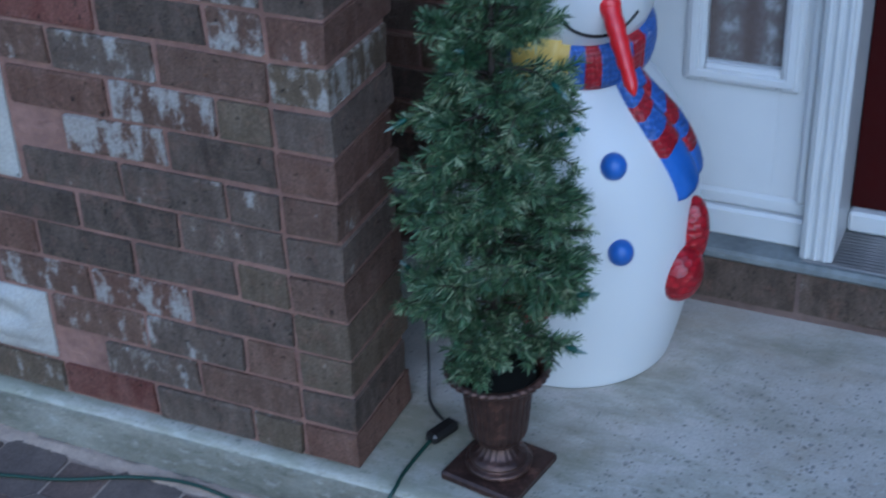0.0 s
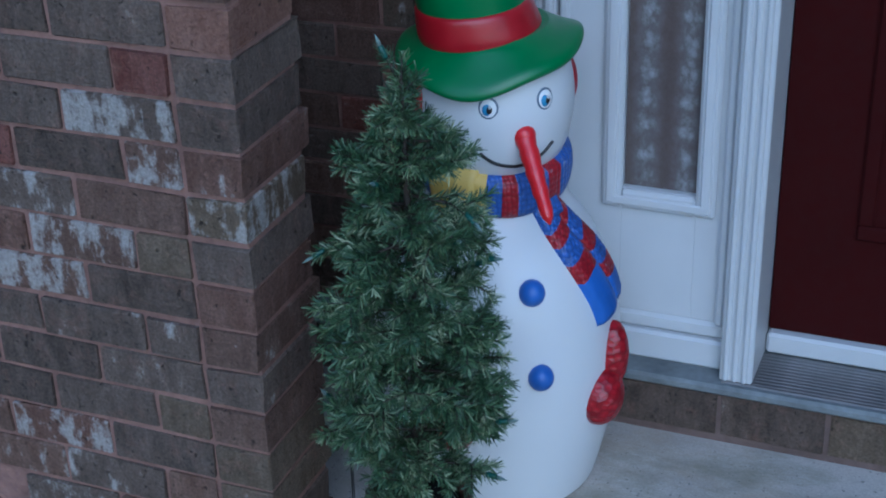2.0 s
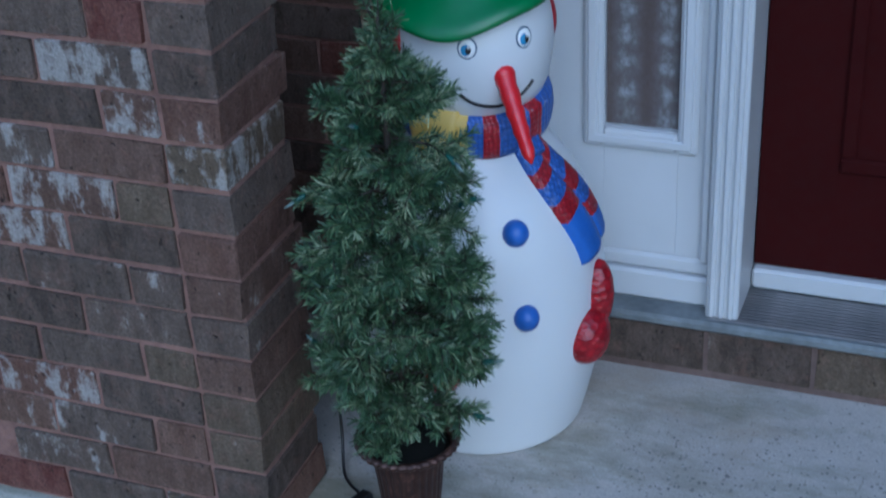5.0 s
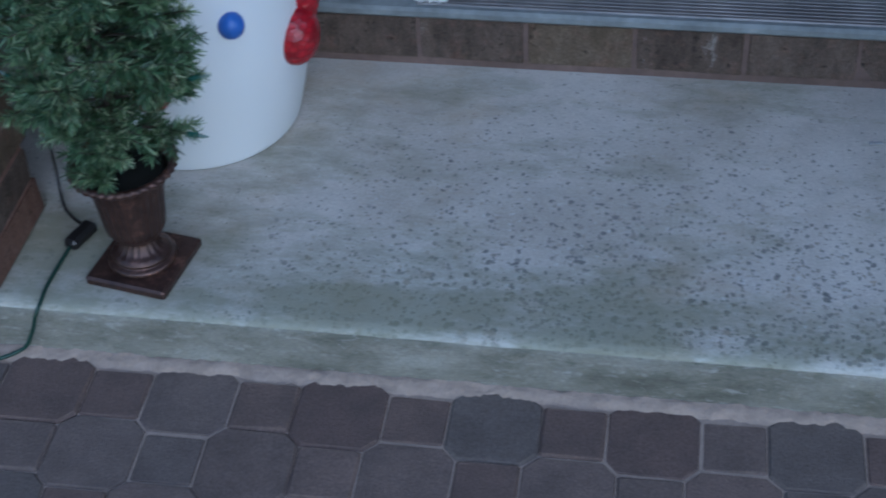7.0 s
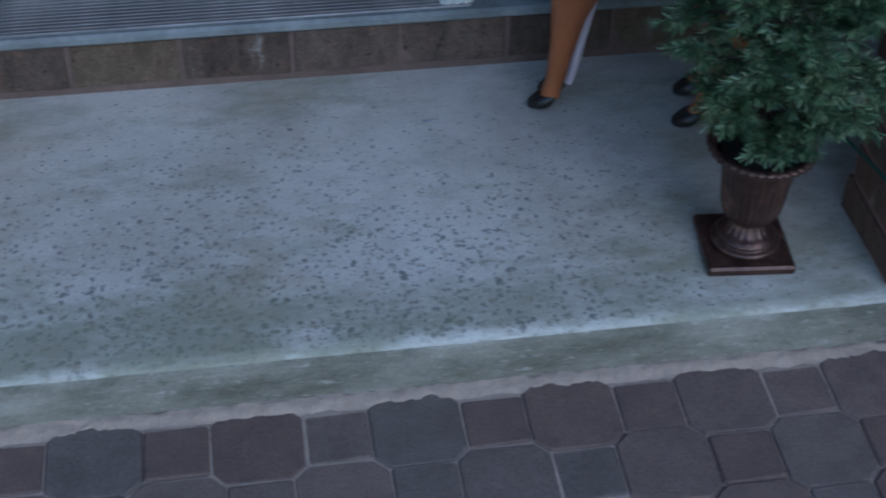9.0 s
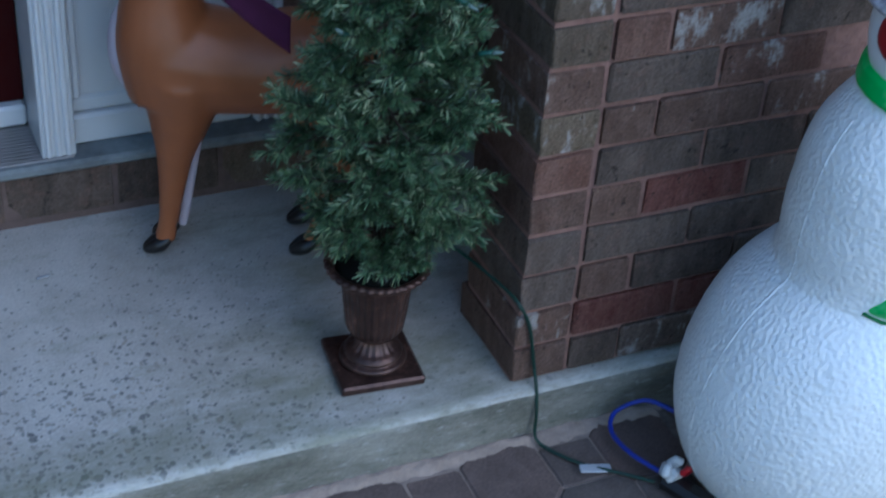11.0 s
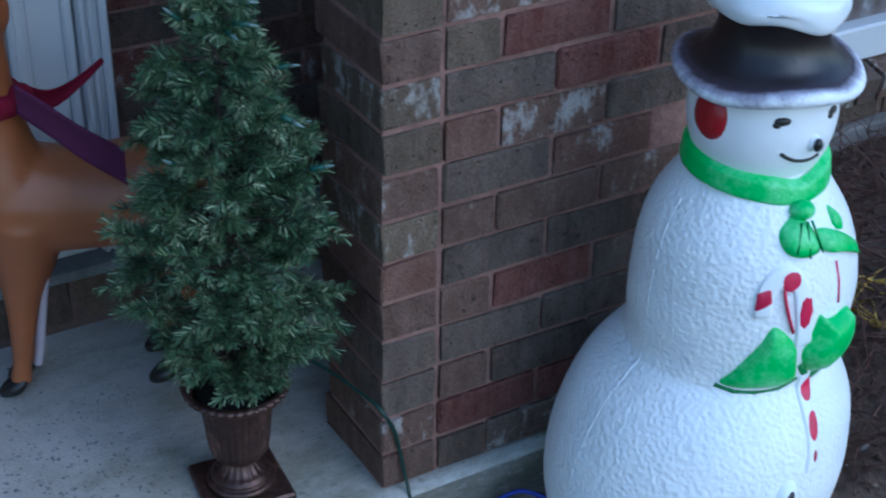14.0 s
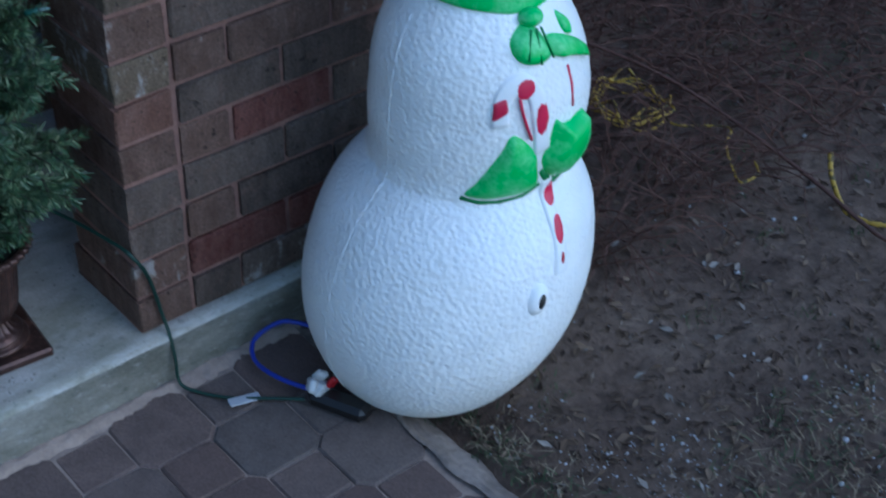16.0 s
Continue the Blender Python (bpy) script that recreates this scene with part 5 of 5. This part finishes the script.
# ---- potted trees ----
def urn(parent):
    b = Build(BRONZE)
    b.box(-0.0725, -0.0725, 0, 0.0725, 0.0725, 0.018, BRONZE, 0.004)
    part("plinth", b, parent)
    b = Build(BRONZE)
    b.lathe(profile([(0.05, 0.018), (0.057, 0.022), (0.056, 0.028), (0.048, 0.032), (0.050, 0.037), (0.045, 0.043), (0.036, 0.048), (0.029, 0.058), (0.026, 0.066), (0.030, 0.07)], 4), BRONZE, 56,
            shape=lambda a, r, z: (r * math.cos(a) * (1 + (0.07 * math.cos(18 * a) if z > 0.044 else 0)), r * math.sin(a) * (1 + (0.07 * math.cos(18 * a) if z > 0.044 else 0)), z))
    part("foot", b, parent)
    b = Build(BRONZE)

    def fl(a, r, z):
        k = 1 + (0.05 * abs(math.sin(14 * a)) if 0.085 < z < 0.19 and r > 0.03 else 0)
        if z > 0.206 and r > 0.076:
            k = 1 + 0.018 * math.cos(36 * a + z * 160)
        return (r * k * math.cos(a), r * k * math.sin(a), z)

    b.lathe(profile([(0.022, 0.069), (0.034, 0.072), (0.044, 0.084), (0.049, 0.105), (0.054, 0.155), (0.059, 0.193), (0.063, 0.200), (0.078, 0.207), (0.087, 0.214), (0.086, 0.221), (0.079, 0.223), (0.074, 0.218), (0.070, 0.205), (0.0, 0.203)], 3), BRONZE, 216, shape=fl)
    cup = part("urn", b, parent)
    b = Build(POTTING)
    b.lathe([(0.071, 0.2045), (0.06, 0.208), (0.0, 0.209)], POTTING, 24)
    part("filling", b, cup)


def fir(name, seed, top, shape, label, at):
    """An artificial fir in an urn: trunk, wired twigs with needles, and small lamps. shape: crown radius by height."""
    r = random.Random(seed)
    root = tagged(new(name, None), label, "potted tree", "pair of potted trees")
    root.matrix_basis = at
    urn(root)
    b = Build(BARK)
    b.tube([(0, 0, 0.206), (0.003, 0.002, 0.5), (0, 0, top - 0.03)], [0.011, 0.009, 0.003], BARK, 10)
    part("trunk", b, root)
    nv, nf, wood = [], [], Build(BARK)
    tips = []

    def sprig(p, d, ln, count):
        """A tip of wired needles from p along d."""
        d = d.normalized()
        side = d.cross(Vector((0, 0, 1)))
        side = side.normalized() if side.length > 0.1 else Vector((1, 0, 0))
        up = side.cross(d)
        wood.tube([p, p + d * ln * 0.95], [0.002, 0.0012], BARK, 4)
        for _ in range(count):
            t = r.uniform(0.02, 1.0)
            a = r.uniform(0, 2 * math.pi)
            fwd = r.uniform(0.45, 0.95) + (0.9 if t > 0.88 else 0)
            n = (d * fwd + (side * math.cos(a) + up * math.sin(a)) * r.uniform(0.75, 1.05)).normalized()
            L = r.uniform(0.014, 0.023)
            q = p + d * ln * t
            w = n.cross(Vector((r.uniform(-1, 1), r.uniform(-1, 1), r.uniform(-1, 1)))).normalized() * r.uniform(0.0006, 0.0012)
            e = q + n * L + Vector((0, 0, -0.003 * r.random()))
            k = len(nv)
            nv.extend((q - w, q + w, e + w * 0.6, e - w * 0.6))
            nf.append((k, k + 1, k + 2, k + 3))
        tips.append((p + d * ln, d))

    z = 0.25
    while z < top - 0.06:
        R = shape(z)
        n = max(4, int(3 + R * 27))
        off = r.uniform(0, 6.3)
        for i in range(n):
            a = off + 2 * math.pi * i / n + r.uniform(-0.3, 0.3)
            reach = R * r.choice((0.62, 0.78, 0.88, 0.94, 0.98)) * r.uniform(0.95, 1.05)
            low = z < 0.33
            p0 = Vector((0, 0, z + r.uniform(-0.02, 0.02)))
            d = Vector((math.cos(a), math.sin(a), r.uniform(0.1, 0.4) if low else r.uniform(-0.1, 0.45)))
            across = Vector((-math.sin(a), math.cos(a), 0))
            end = p0 + d * reach * 0.5
            wood.tube([p0, end], [0.003, 0.0022], BARK, 4)
            # main tip, then a fan of side tips that droops or lifts with it
            sway = r.uniform(-0.45, 0.2) + (0.15 if low else 0)
            sprig(end, d + Vector((0, 0, sway)), reach * 0.5, int(80 + reach * 560))
            for s, back in ((-1, 0.0), (1, 0.0), (-1, -0.35), (1, -0.35), (-1, 0.5), (1, 0.5)):
                if back and reach < 0.09:
                    continue
                q = p0 + d * reach * (0.55 - back * 0.5)
                dd = d * (0.55 if back < 0 else 1.0) + s * r.uniform(0.45, 0.9) * across + Vector((0, 0, sway * 0.7 + r.uniform(-0.45, 0.45)))
                sprig(q, dd, r.uniform(0.042, 0.062) * (0.5 + 2.6 * R), r.randint(82, 104))
        # short dark twigs close round the stem
        for i in range(5):
            a = r.uniform(0, 6.3)
            sprig(Vector((0, 0, z + r.uniform(0, 0.04))), Vector((math.cos(a), math.sin(a), r.uniform(0.2, 0.9))), min(0.05, 0.02 + R * 0.35), 60)
        z += 0.045
    for k in range(12):
        a = k * 0.9
        sprig(Vector((0, 0, top - 0.17 + k * 0.011)), Vector((math.cos(a) * 0.45, math.sin(a) * 0.45, 1)), 0.06, 55)
    sprig(Vector((0, 0, top - 0.07)), Vector((0.03, 0.02, 1)), 0.07, 80)
    me = bpy.data.meshes.new("crown")
    me.from_pydata(nv, [], nf)
    me.materials.append(NEEDLE)
    crown = new("crown", me)
    crown.parent = root
    tagged(crown, "dense dark green plastic needles")
    part("branchwork", wood, crown)
    # little lamps with clear bulbs
    outer = [t for t in tips if math.hypot(t[0].x, t[0].y) > shape(t[0].z) * 0.8 and t[0].z > 0.26]
    for p, d in r.sample(outer, 16):
        m = Matrix.Translation(p) @ (d + Vector((0, 0, r.uniform(-0.4, 0.9)))).to_track_quat("Z", "Y").to_matrix().to_4x4()
        b = Build(SOCKET)
        b.lathe([(0.0035, -0.012), (0.0045, -0.008), (0.0042, 0.008), (0.003, 0.009)], SOCKET, 10)
        lamp = part("light_socket", b, root, at=m)
        b = Build(BULB)
        b.lathe([(0.0028, 0.009), (0.0030, 0.014), (0.0020, 0.021), (0.0004, 0.027)], BULB, 8)
        part("bulb", b, lamp)
    return root


def crown_a(z):
    return float(np.interp(z, (0.22, 0.27, 0.33, 0.45, 0.55, 0.66, 0.76, 0.84, 0.90, 0.98), (0.085, 0.14, 0.160, 0.166, 0.162, 0.148, 0.122, 0.078, 0.034, 0.012)))


def crown_b(z):
    return float(np.interp(z, (0.22, 0.27, 0.34, 0.43, 0.56, 0.68, 0.76, 0.84, 0.98), (0.085, 0.14, 0.188, 0.196, 0.172, 0.138, 0.10, 0.055, 0.012)))


fir("potted_fir_tree", 11, 0.975, crown_a, "small artificial fir tree with fairy lights in a bronzed urn", pose(0.222, 0.087, ZS, 0, 0, -10))
fir("potted_fir_tree", 23, 0.945, crown_b, "wide artificial fir tree with fairy lights in a bronzed urn", pose(1.912, 0.124, ZS, 0, 0, -5))

# ---- cables and small things ----
def cable(name, pts, rad, mat, label, cat="cable", n=8):
    b = Build(mat)
    b.tube(smooth_path(pts, n), rad, mat, 8)
    return tagged(part(name, b), label, cat)


cord = cable("black_extension_cable", [(0.01, 0.27, ZS + 0.14), (0.02, 0.25, ZS + 0.06), (0.035, 0.215, ZS + 0.012), (0.06, 0.185, ZS + 0.01), (0.085, 0.165, ZS + 0.012)], 0.003, BLACK, "black lead with a connector beside the urn")
b = Build(BLACK)
b.box(-0.032, -0.014, -0.011, 0.032, 0.014, 0.011, BLACK, 0.006, pose(0.095, 0.135, ZS + 0.013, 0, 0, 70))
part("connector", b, cord, "black moulded connector")
cable("extension_cable", [(0.085, 0.105, ZS + 0.01), (0.078, 0.06, ZS + 0.005), (0.076, 0.01, ZS + 0.005), (0.078, -0.02, ZS + 0.004), (0.073, -0.040, ZS - 0.01), (0.058, -0.042, 0.05), (0.035, -0.048, 0.014), (-0.02, -0.075, 0.006), (-0.1, -0.085, 0.005), (-0.2, -0.062, 0.006), (-0.32, -0.052, 0.012), (-0.43, -0.068, 0.006), (-0.55, -0.12, 0.005), (-0.65, -0.147, 0.005), (-0.85, -0.2, 0.005)], 0.0035, CABLE, "green extension cord running over the slab edge")
cable("extension_cable", [(1.99, 0.20, ZS + 0.24), (2.06, 0.14, ZS + 0.20), (2.10, 0.03, ZS + 0.185), (2.112, -0.008, ZS + 0.172), (2.135, -0.008, ZS + 0.12), (2.15, -0.01, ZS + 0.04), (2.152, -0.026, ZS - 0.0), (2.150, -0.04, 0.06), (2.148, -0.052, 0.012), (2.165, -0.085, 0.005), (2.20, -0.135, 0.008), (2.25, -0.175, 0.008), (2.29, -0.215, 0.012)], 0.0032, CABLE, "green cord hanging down the pier to the pavers")
tag = tagged(new("plug_tag", None), "clear plastic warning tag on the cord", "tag")
b = Build(CLEAR)
b.box(-0.028, -0.009, 0, 0.028, 0.009, 0.003, CLEAR, 0.0015, pose(2.212, -0.150, 0.008, 8, 6, -12))
part("tag_sheet", b, tag)
box = tagged(new("power_strip", None), "black outdoor power strip with plugs beside the snowman", "power strip")
b = Build(BLACK)
b.box(-0.055, -0.02, 0.0, 0.055, 0.02, 0.03, BLACK, 0.009, pose(2.328, -0.262, 0.001, 0, 0, -66))
part("housing", b, box)
for x, y, z, rz, mt, s in ((2.312, -0.232, 0.036, 20, WHITE, 1.0), (2.296, -0.228, 0.05, 70, WHITE, 0.8), (2.318, -0.222, 0.055, -20, WHITE, 0.7), (2.33, -0.24, 0.046, 10, RED, 0.6)):
    b = Build(mt)
    b.box(-0.016 * s, -0.009 * s, -0.012, 0.016 * s, 0.009 * s, 0.012, mt, 0.004, pose(x, y, z, 20, 30, rz))
    part("plug", b, box)
cable("extension_cable", [(2.30, -0.225, 0.035), (2.275, -0.16, 0.03), (2.275, -0.09, 0.02), (2.30, -0.055, 0.03), (2.345, -0.075, 0.06), (2.38, -0.12, 0.06)], 0.0042, BLUECABLE, "bright blue cord looped on the pavers")
rr = random.Random(3)
coil = []
for k in range(46):
    a, q = k * 0.68, 0.75 + 0.4 * rr.random()
    coil.append((3.37 + 0.085 * q * math.cos(a) + rr.uniform(-.012, .012), 0.075 + 0.085 * q * math.sin(a) + rr.uniform(-.012, .012), 0.012 + 0.05 * rr.random()))
cable("garden_cord", coil + [(3.40, -0.03, 0.02), (3.485, -0.107, 0.02), (3.44, -0.14, 0.012), (3.37, -0.22, 0.02), (3.338, -0.267, 0.03), (3.40, -0.26, 0.02), (3.44, -0.22, 0.01)], 0.0027, YELLOWCABLE, "twisted yellow cord coiled on the soil", n=5)
cable("garden_cord", [(3.54, -0.33, 0.05), (3.503, -0.363, 0.035), (3.47, -0.41, 0.02), (3.449, -0.45, 0.012), (3.452, -0.50, 0.015), (3.475, -0.54, 0.02), (3.56, -0.62, 0.02), (3.75, -0.75, 0.02)], 0.0055, YELLOWCABLE, "yellow cord lying across the soil")
b = Build(PEBBLE)
b.box(-0.012, -0.004, 0, 0.012, 0.004, 0.003, PEBBLE, 0.001, pose(1.44, 0.54, ZS + 0.001, 0, 0, 10))
tagged(part("litter_scrap", b), "tiny white scrap on the porch slab", "scrap")


def shrub():
    """Bare, tangled stems behind the snowman."""
    b = Build(TWIG)
    r = random.Random(5)
    for i in range(1250):
        x, y = r.uniform(2.9, 4.3), r.uniform(-0.25, 0.7)
        p = Vector((x, y, 0.0))
        d = Vector((r.uniform(-0.9, 0.7), r.uniform(-0.9, 0.4), r.uniform(0.15, 0.9)))
        pts, rad = [p.copy()], []
        for k in range(5):
            p = p + d * r.uniform(0.03, 0.075)
            d = (d + Vector((r.uniform(-.5, .5), r.uniform(-.5, .5), r.uniform(-.55, .15)))).normalized()
            p.z = max(p.z, 0.01)
            pts.append(p.copy())
        b.tube(smooth_path(pts, 3), [0.0018 - 0.0011 * q / 15 for q in range(16)], TWIG, 4)
    return b


sh = tagged(part("dormant_shrub", shrub()), "bare tangled brown stems of a dormant shrub", "shrub", kind="stuff")
cable("long_stem", [(3.25, 0.5, 0.14), (3.42, 0.24, 0.08), (3.46, 0.05, 0.07), (3.47, -0.15, 0.05), (3.46, -0.354, 0.03), (3.43, -0.5, 0.025), (3.42, -0.6, 0.03), (3.5, -0.85, 0.03)], 0.0042, TWIG, "long reddish bare stem lying over the soil", "stem")

# scattered leaves, grass and stones on the soil
r = random.Random(9)


def soil_z(x, y):
    n = noise.fractal(Vector((x * 4, y * 4, 0)), 0.8, 2.1, 5)
    n2 = noise.fractal(Vector((x * 22, y * 22, 3)), 0.8, 2.1, 3)
    return -0.013 + 0.014 * n + 0.007 * n2


b = Build(LEAF)
for i in range(15000):
    x, y = 2.47 + 2.2 * r.random() ** 1.3, 0.7 - 2.05 * r.random() ** 0.8
    s = 0.0022 + 0.015 * r.random() ** 3.2
    m = pose(x, y, soil_z(x, y) + 0.004, r.uniform(-35, 35), r.uniform(-35, 35), r.uniform(0, 360))
    q = [m @ Vector(p) for p in ((-s, 0, 0), (-0.2 * s, -0.4 * s, 0.002), (s, 0, 0.001), (0.1 * s, 0.4 * s, 0.003))]
    b.add(q, [(0, 1, 2, 3)], LEAF, False)
tagged(part("dead_leaves", b), "small brown dead leaves and bark scattered on soil", "leaves", kind="stuff")
b = Build(PEBBLE)
for i in range(220):
    x, y = 2.47 + 1.7 * r.random() ** 1.4, -1.3 + 1.3 * r.random() ** 1.5
    s = 0.0015 + 0.006 * r.random() ** 3
    b.ball((x, y, soil_z(x, y) + s * 0.5), (s, s * r.uniform(0.6, 1), s * 0.6), PEBBLE, 6)
for cx, cy, n in ((2.57, -0.48, 60), (2.60, -0.62, 110), (2.68, -0.72, 130), (2.75, -0.66, 60), (3.06, -0.78, 90), (2.95, -0.95, 60), (2.52, -0.8, 60)):
    for i in range(n):
        x, y = cx + r.gauss(0, 0.05), cy + r.gauss(0, 0.035)
        s = 0.001 + 0.003 * r.random() ** 3
        if x > 2.46:
            b.ball((x, y, soil_z(x, y) + s * 0.6), (s, s * r.uniform(0.5, 1), s * 0.5), PEBBLE, 6)
tagged(part("pebbles", b), "small pale stones and crumbs on the soil", "pebbles", kind="stuff")
b = Build(GRASS)
for i in range(160):
    if i < 60:
        cx, cy = 2.44 + r.uniform(0, 0.07), r.uniform(-1.2, -0.32)
    else:
        cx, cy = 2.5 + 1.8 * r.random(), r.uniform(-1.3, 0.4)
    for k in range(14):
        x, y = cx + r.gauss(0, 0.012), cy + r.gauss(0, 0.012)
        z, h, a = soil_z(x, y), r.uniform(0.008, 0.024), r.uniform(0, 6.3)
        w = Vector((math.cos(a), math.sin(a), 0)) * 0.0012
        e = Vector((r.uniform(-0.012, 0.012), r.uniform(-0.012, 0.012), h))
        p = Vector((x, y, z))
        b.add([p - w, p + w, p + e], [(0, 1, 2)], GRASS, False)
for i in range(1500):
    if i < 500:
        x, y = 2.46 + abs(r.gauss(0, 0.05)), r.uniform(-1.2, -0.40)
    elif i < 1100:
        x, y = 2.9 + r.gauss(0, 0.14), -0.85 + r.gauss(0, 0.09)
    else:
        x, y = 3.9 + r.gauss(0, 0.12), 0.02 + r.gauss(0, 0.10)
    x = max(x, 2.455)
    a, ln = r.uniform(0, 6.3), r.uniform(0.012, 0.04)
    p = Vector((x, y, soil_z(x, y) + 0.003))
    e = Vector((math.cos(a) * ln, math.sin(a) * ln, r.uniform(0.0, 0.016)))
    w = Vector((-math.sin(a), math.cos(a), 0)) * 0.0011
    b.add([p - w, p + w, p + e], [(0, 1, 2)], GRASS if i % 3 == 0 or i >= 1100 else STRAW, False)
tagged(part("grass_tufts", b), "thin green grass tufts along the paving edge", "grass", kind="stuff")

# ---- pavers ----
PX, BIG, SMALL = 0.2475, 0.1458, 0.0998


def paver_mesh(kind, seed):
    """An eight-sided or square paver with chamfered rim, top at z = 0."""
    r = random.Random(seed)
    h = (BIG if kind else SMALL) / 2
    c = 0.0225 if kind else 0.004
    ring = [(h - c, -h), (h, -h + c), (h, h - c), (h - c, h), (-h + c, h), (-h, h - c), (-h, -h + c), (-h + c, -h)]
    n = len(ring)
    verts = []
    for inset, z in ((0.0, -0.05), (0.0, -0.0045), (0.004, 0.0)):
        for x, y in ring:
            k = 1 - inset / h
            verts.append((x * k + r.uniform(-0.0008, 0.0008), y * k + r.uniform(-0.0008, 0.0008), z + (r.uniform(-0.001, 0.001) if z == 0 else 0)))
    faces = [tuple(2 * n + i for i in range(n))]
    for j in range(2):
        for i in range(n):
            k = (i + 1) % n
            faces.append((j * n + i, j * n + k, (j + 1) * n + k, (j + 1) * n + i))
    b = Build(PAVER)
    b.add(verts, faces, PAVER, False)
    return b.mesh("paver")


BIGS = [paver_mesh(1, i) for i in range(3)]
SMALLS = [paver_mesh(0, 5 + i) for i in range(3)]
rest = Build(PAVER)
r = random.Random(2)
for j in range(36):
    y = -0.1135 - j * PX / 2
    for i in range(-34, 15):
        x = 0.711 + i * PX / 2
        if x > 2.345:
            continue
        big = (i + j) % 2 != 0
        me = (BIGS if big else SMALLS)[(i * 7 + j * 3) % 3]
        m = pose(x, y, r.uniform(-0.0025, 0.0015), r.uniform(-0.5, 0.5), r.uniform(-0.5, 0.5), r.uniform(-0.6, 0.6))
        if j < 7 and x > -0.95:
            ob = new("paver", me)
            ob.matrix_basis = m
            ob.parent = pavement
        else:
            rest.add([m @ v.co for v in me.vertices], [tuple(p.vertices) for p in me.polygons], PAVER, False)
tagged(part("pavers", rest, pavement), kind="stuff")
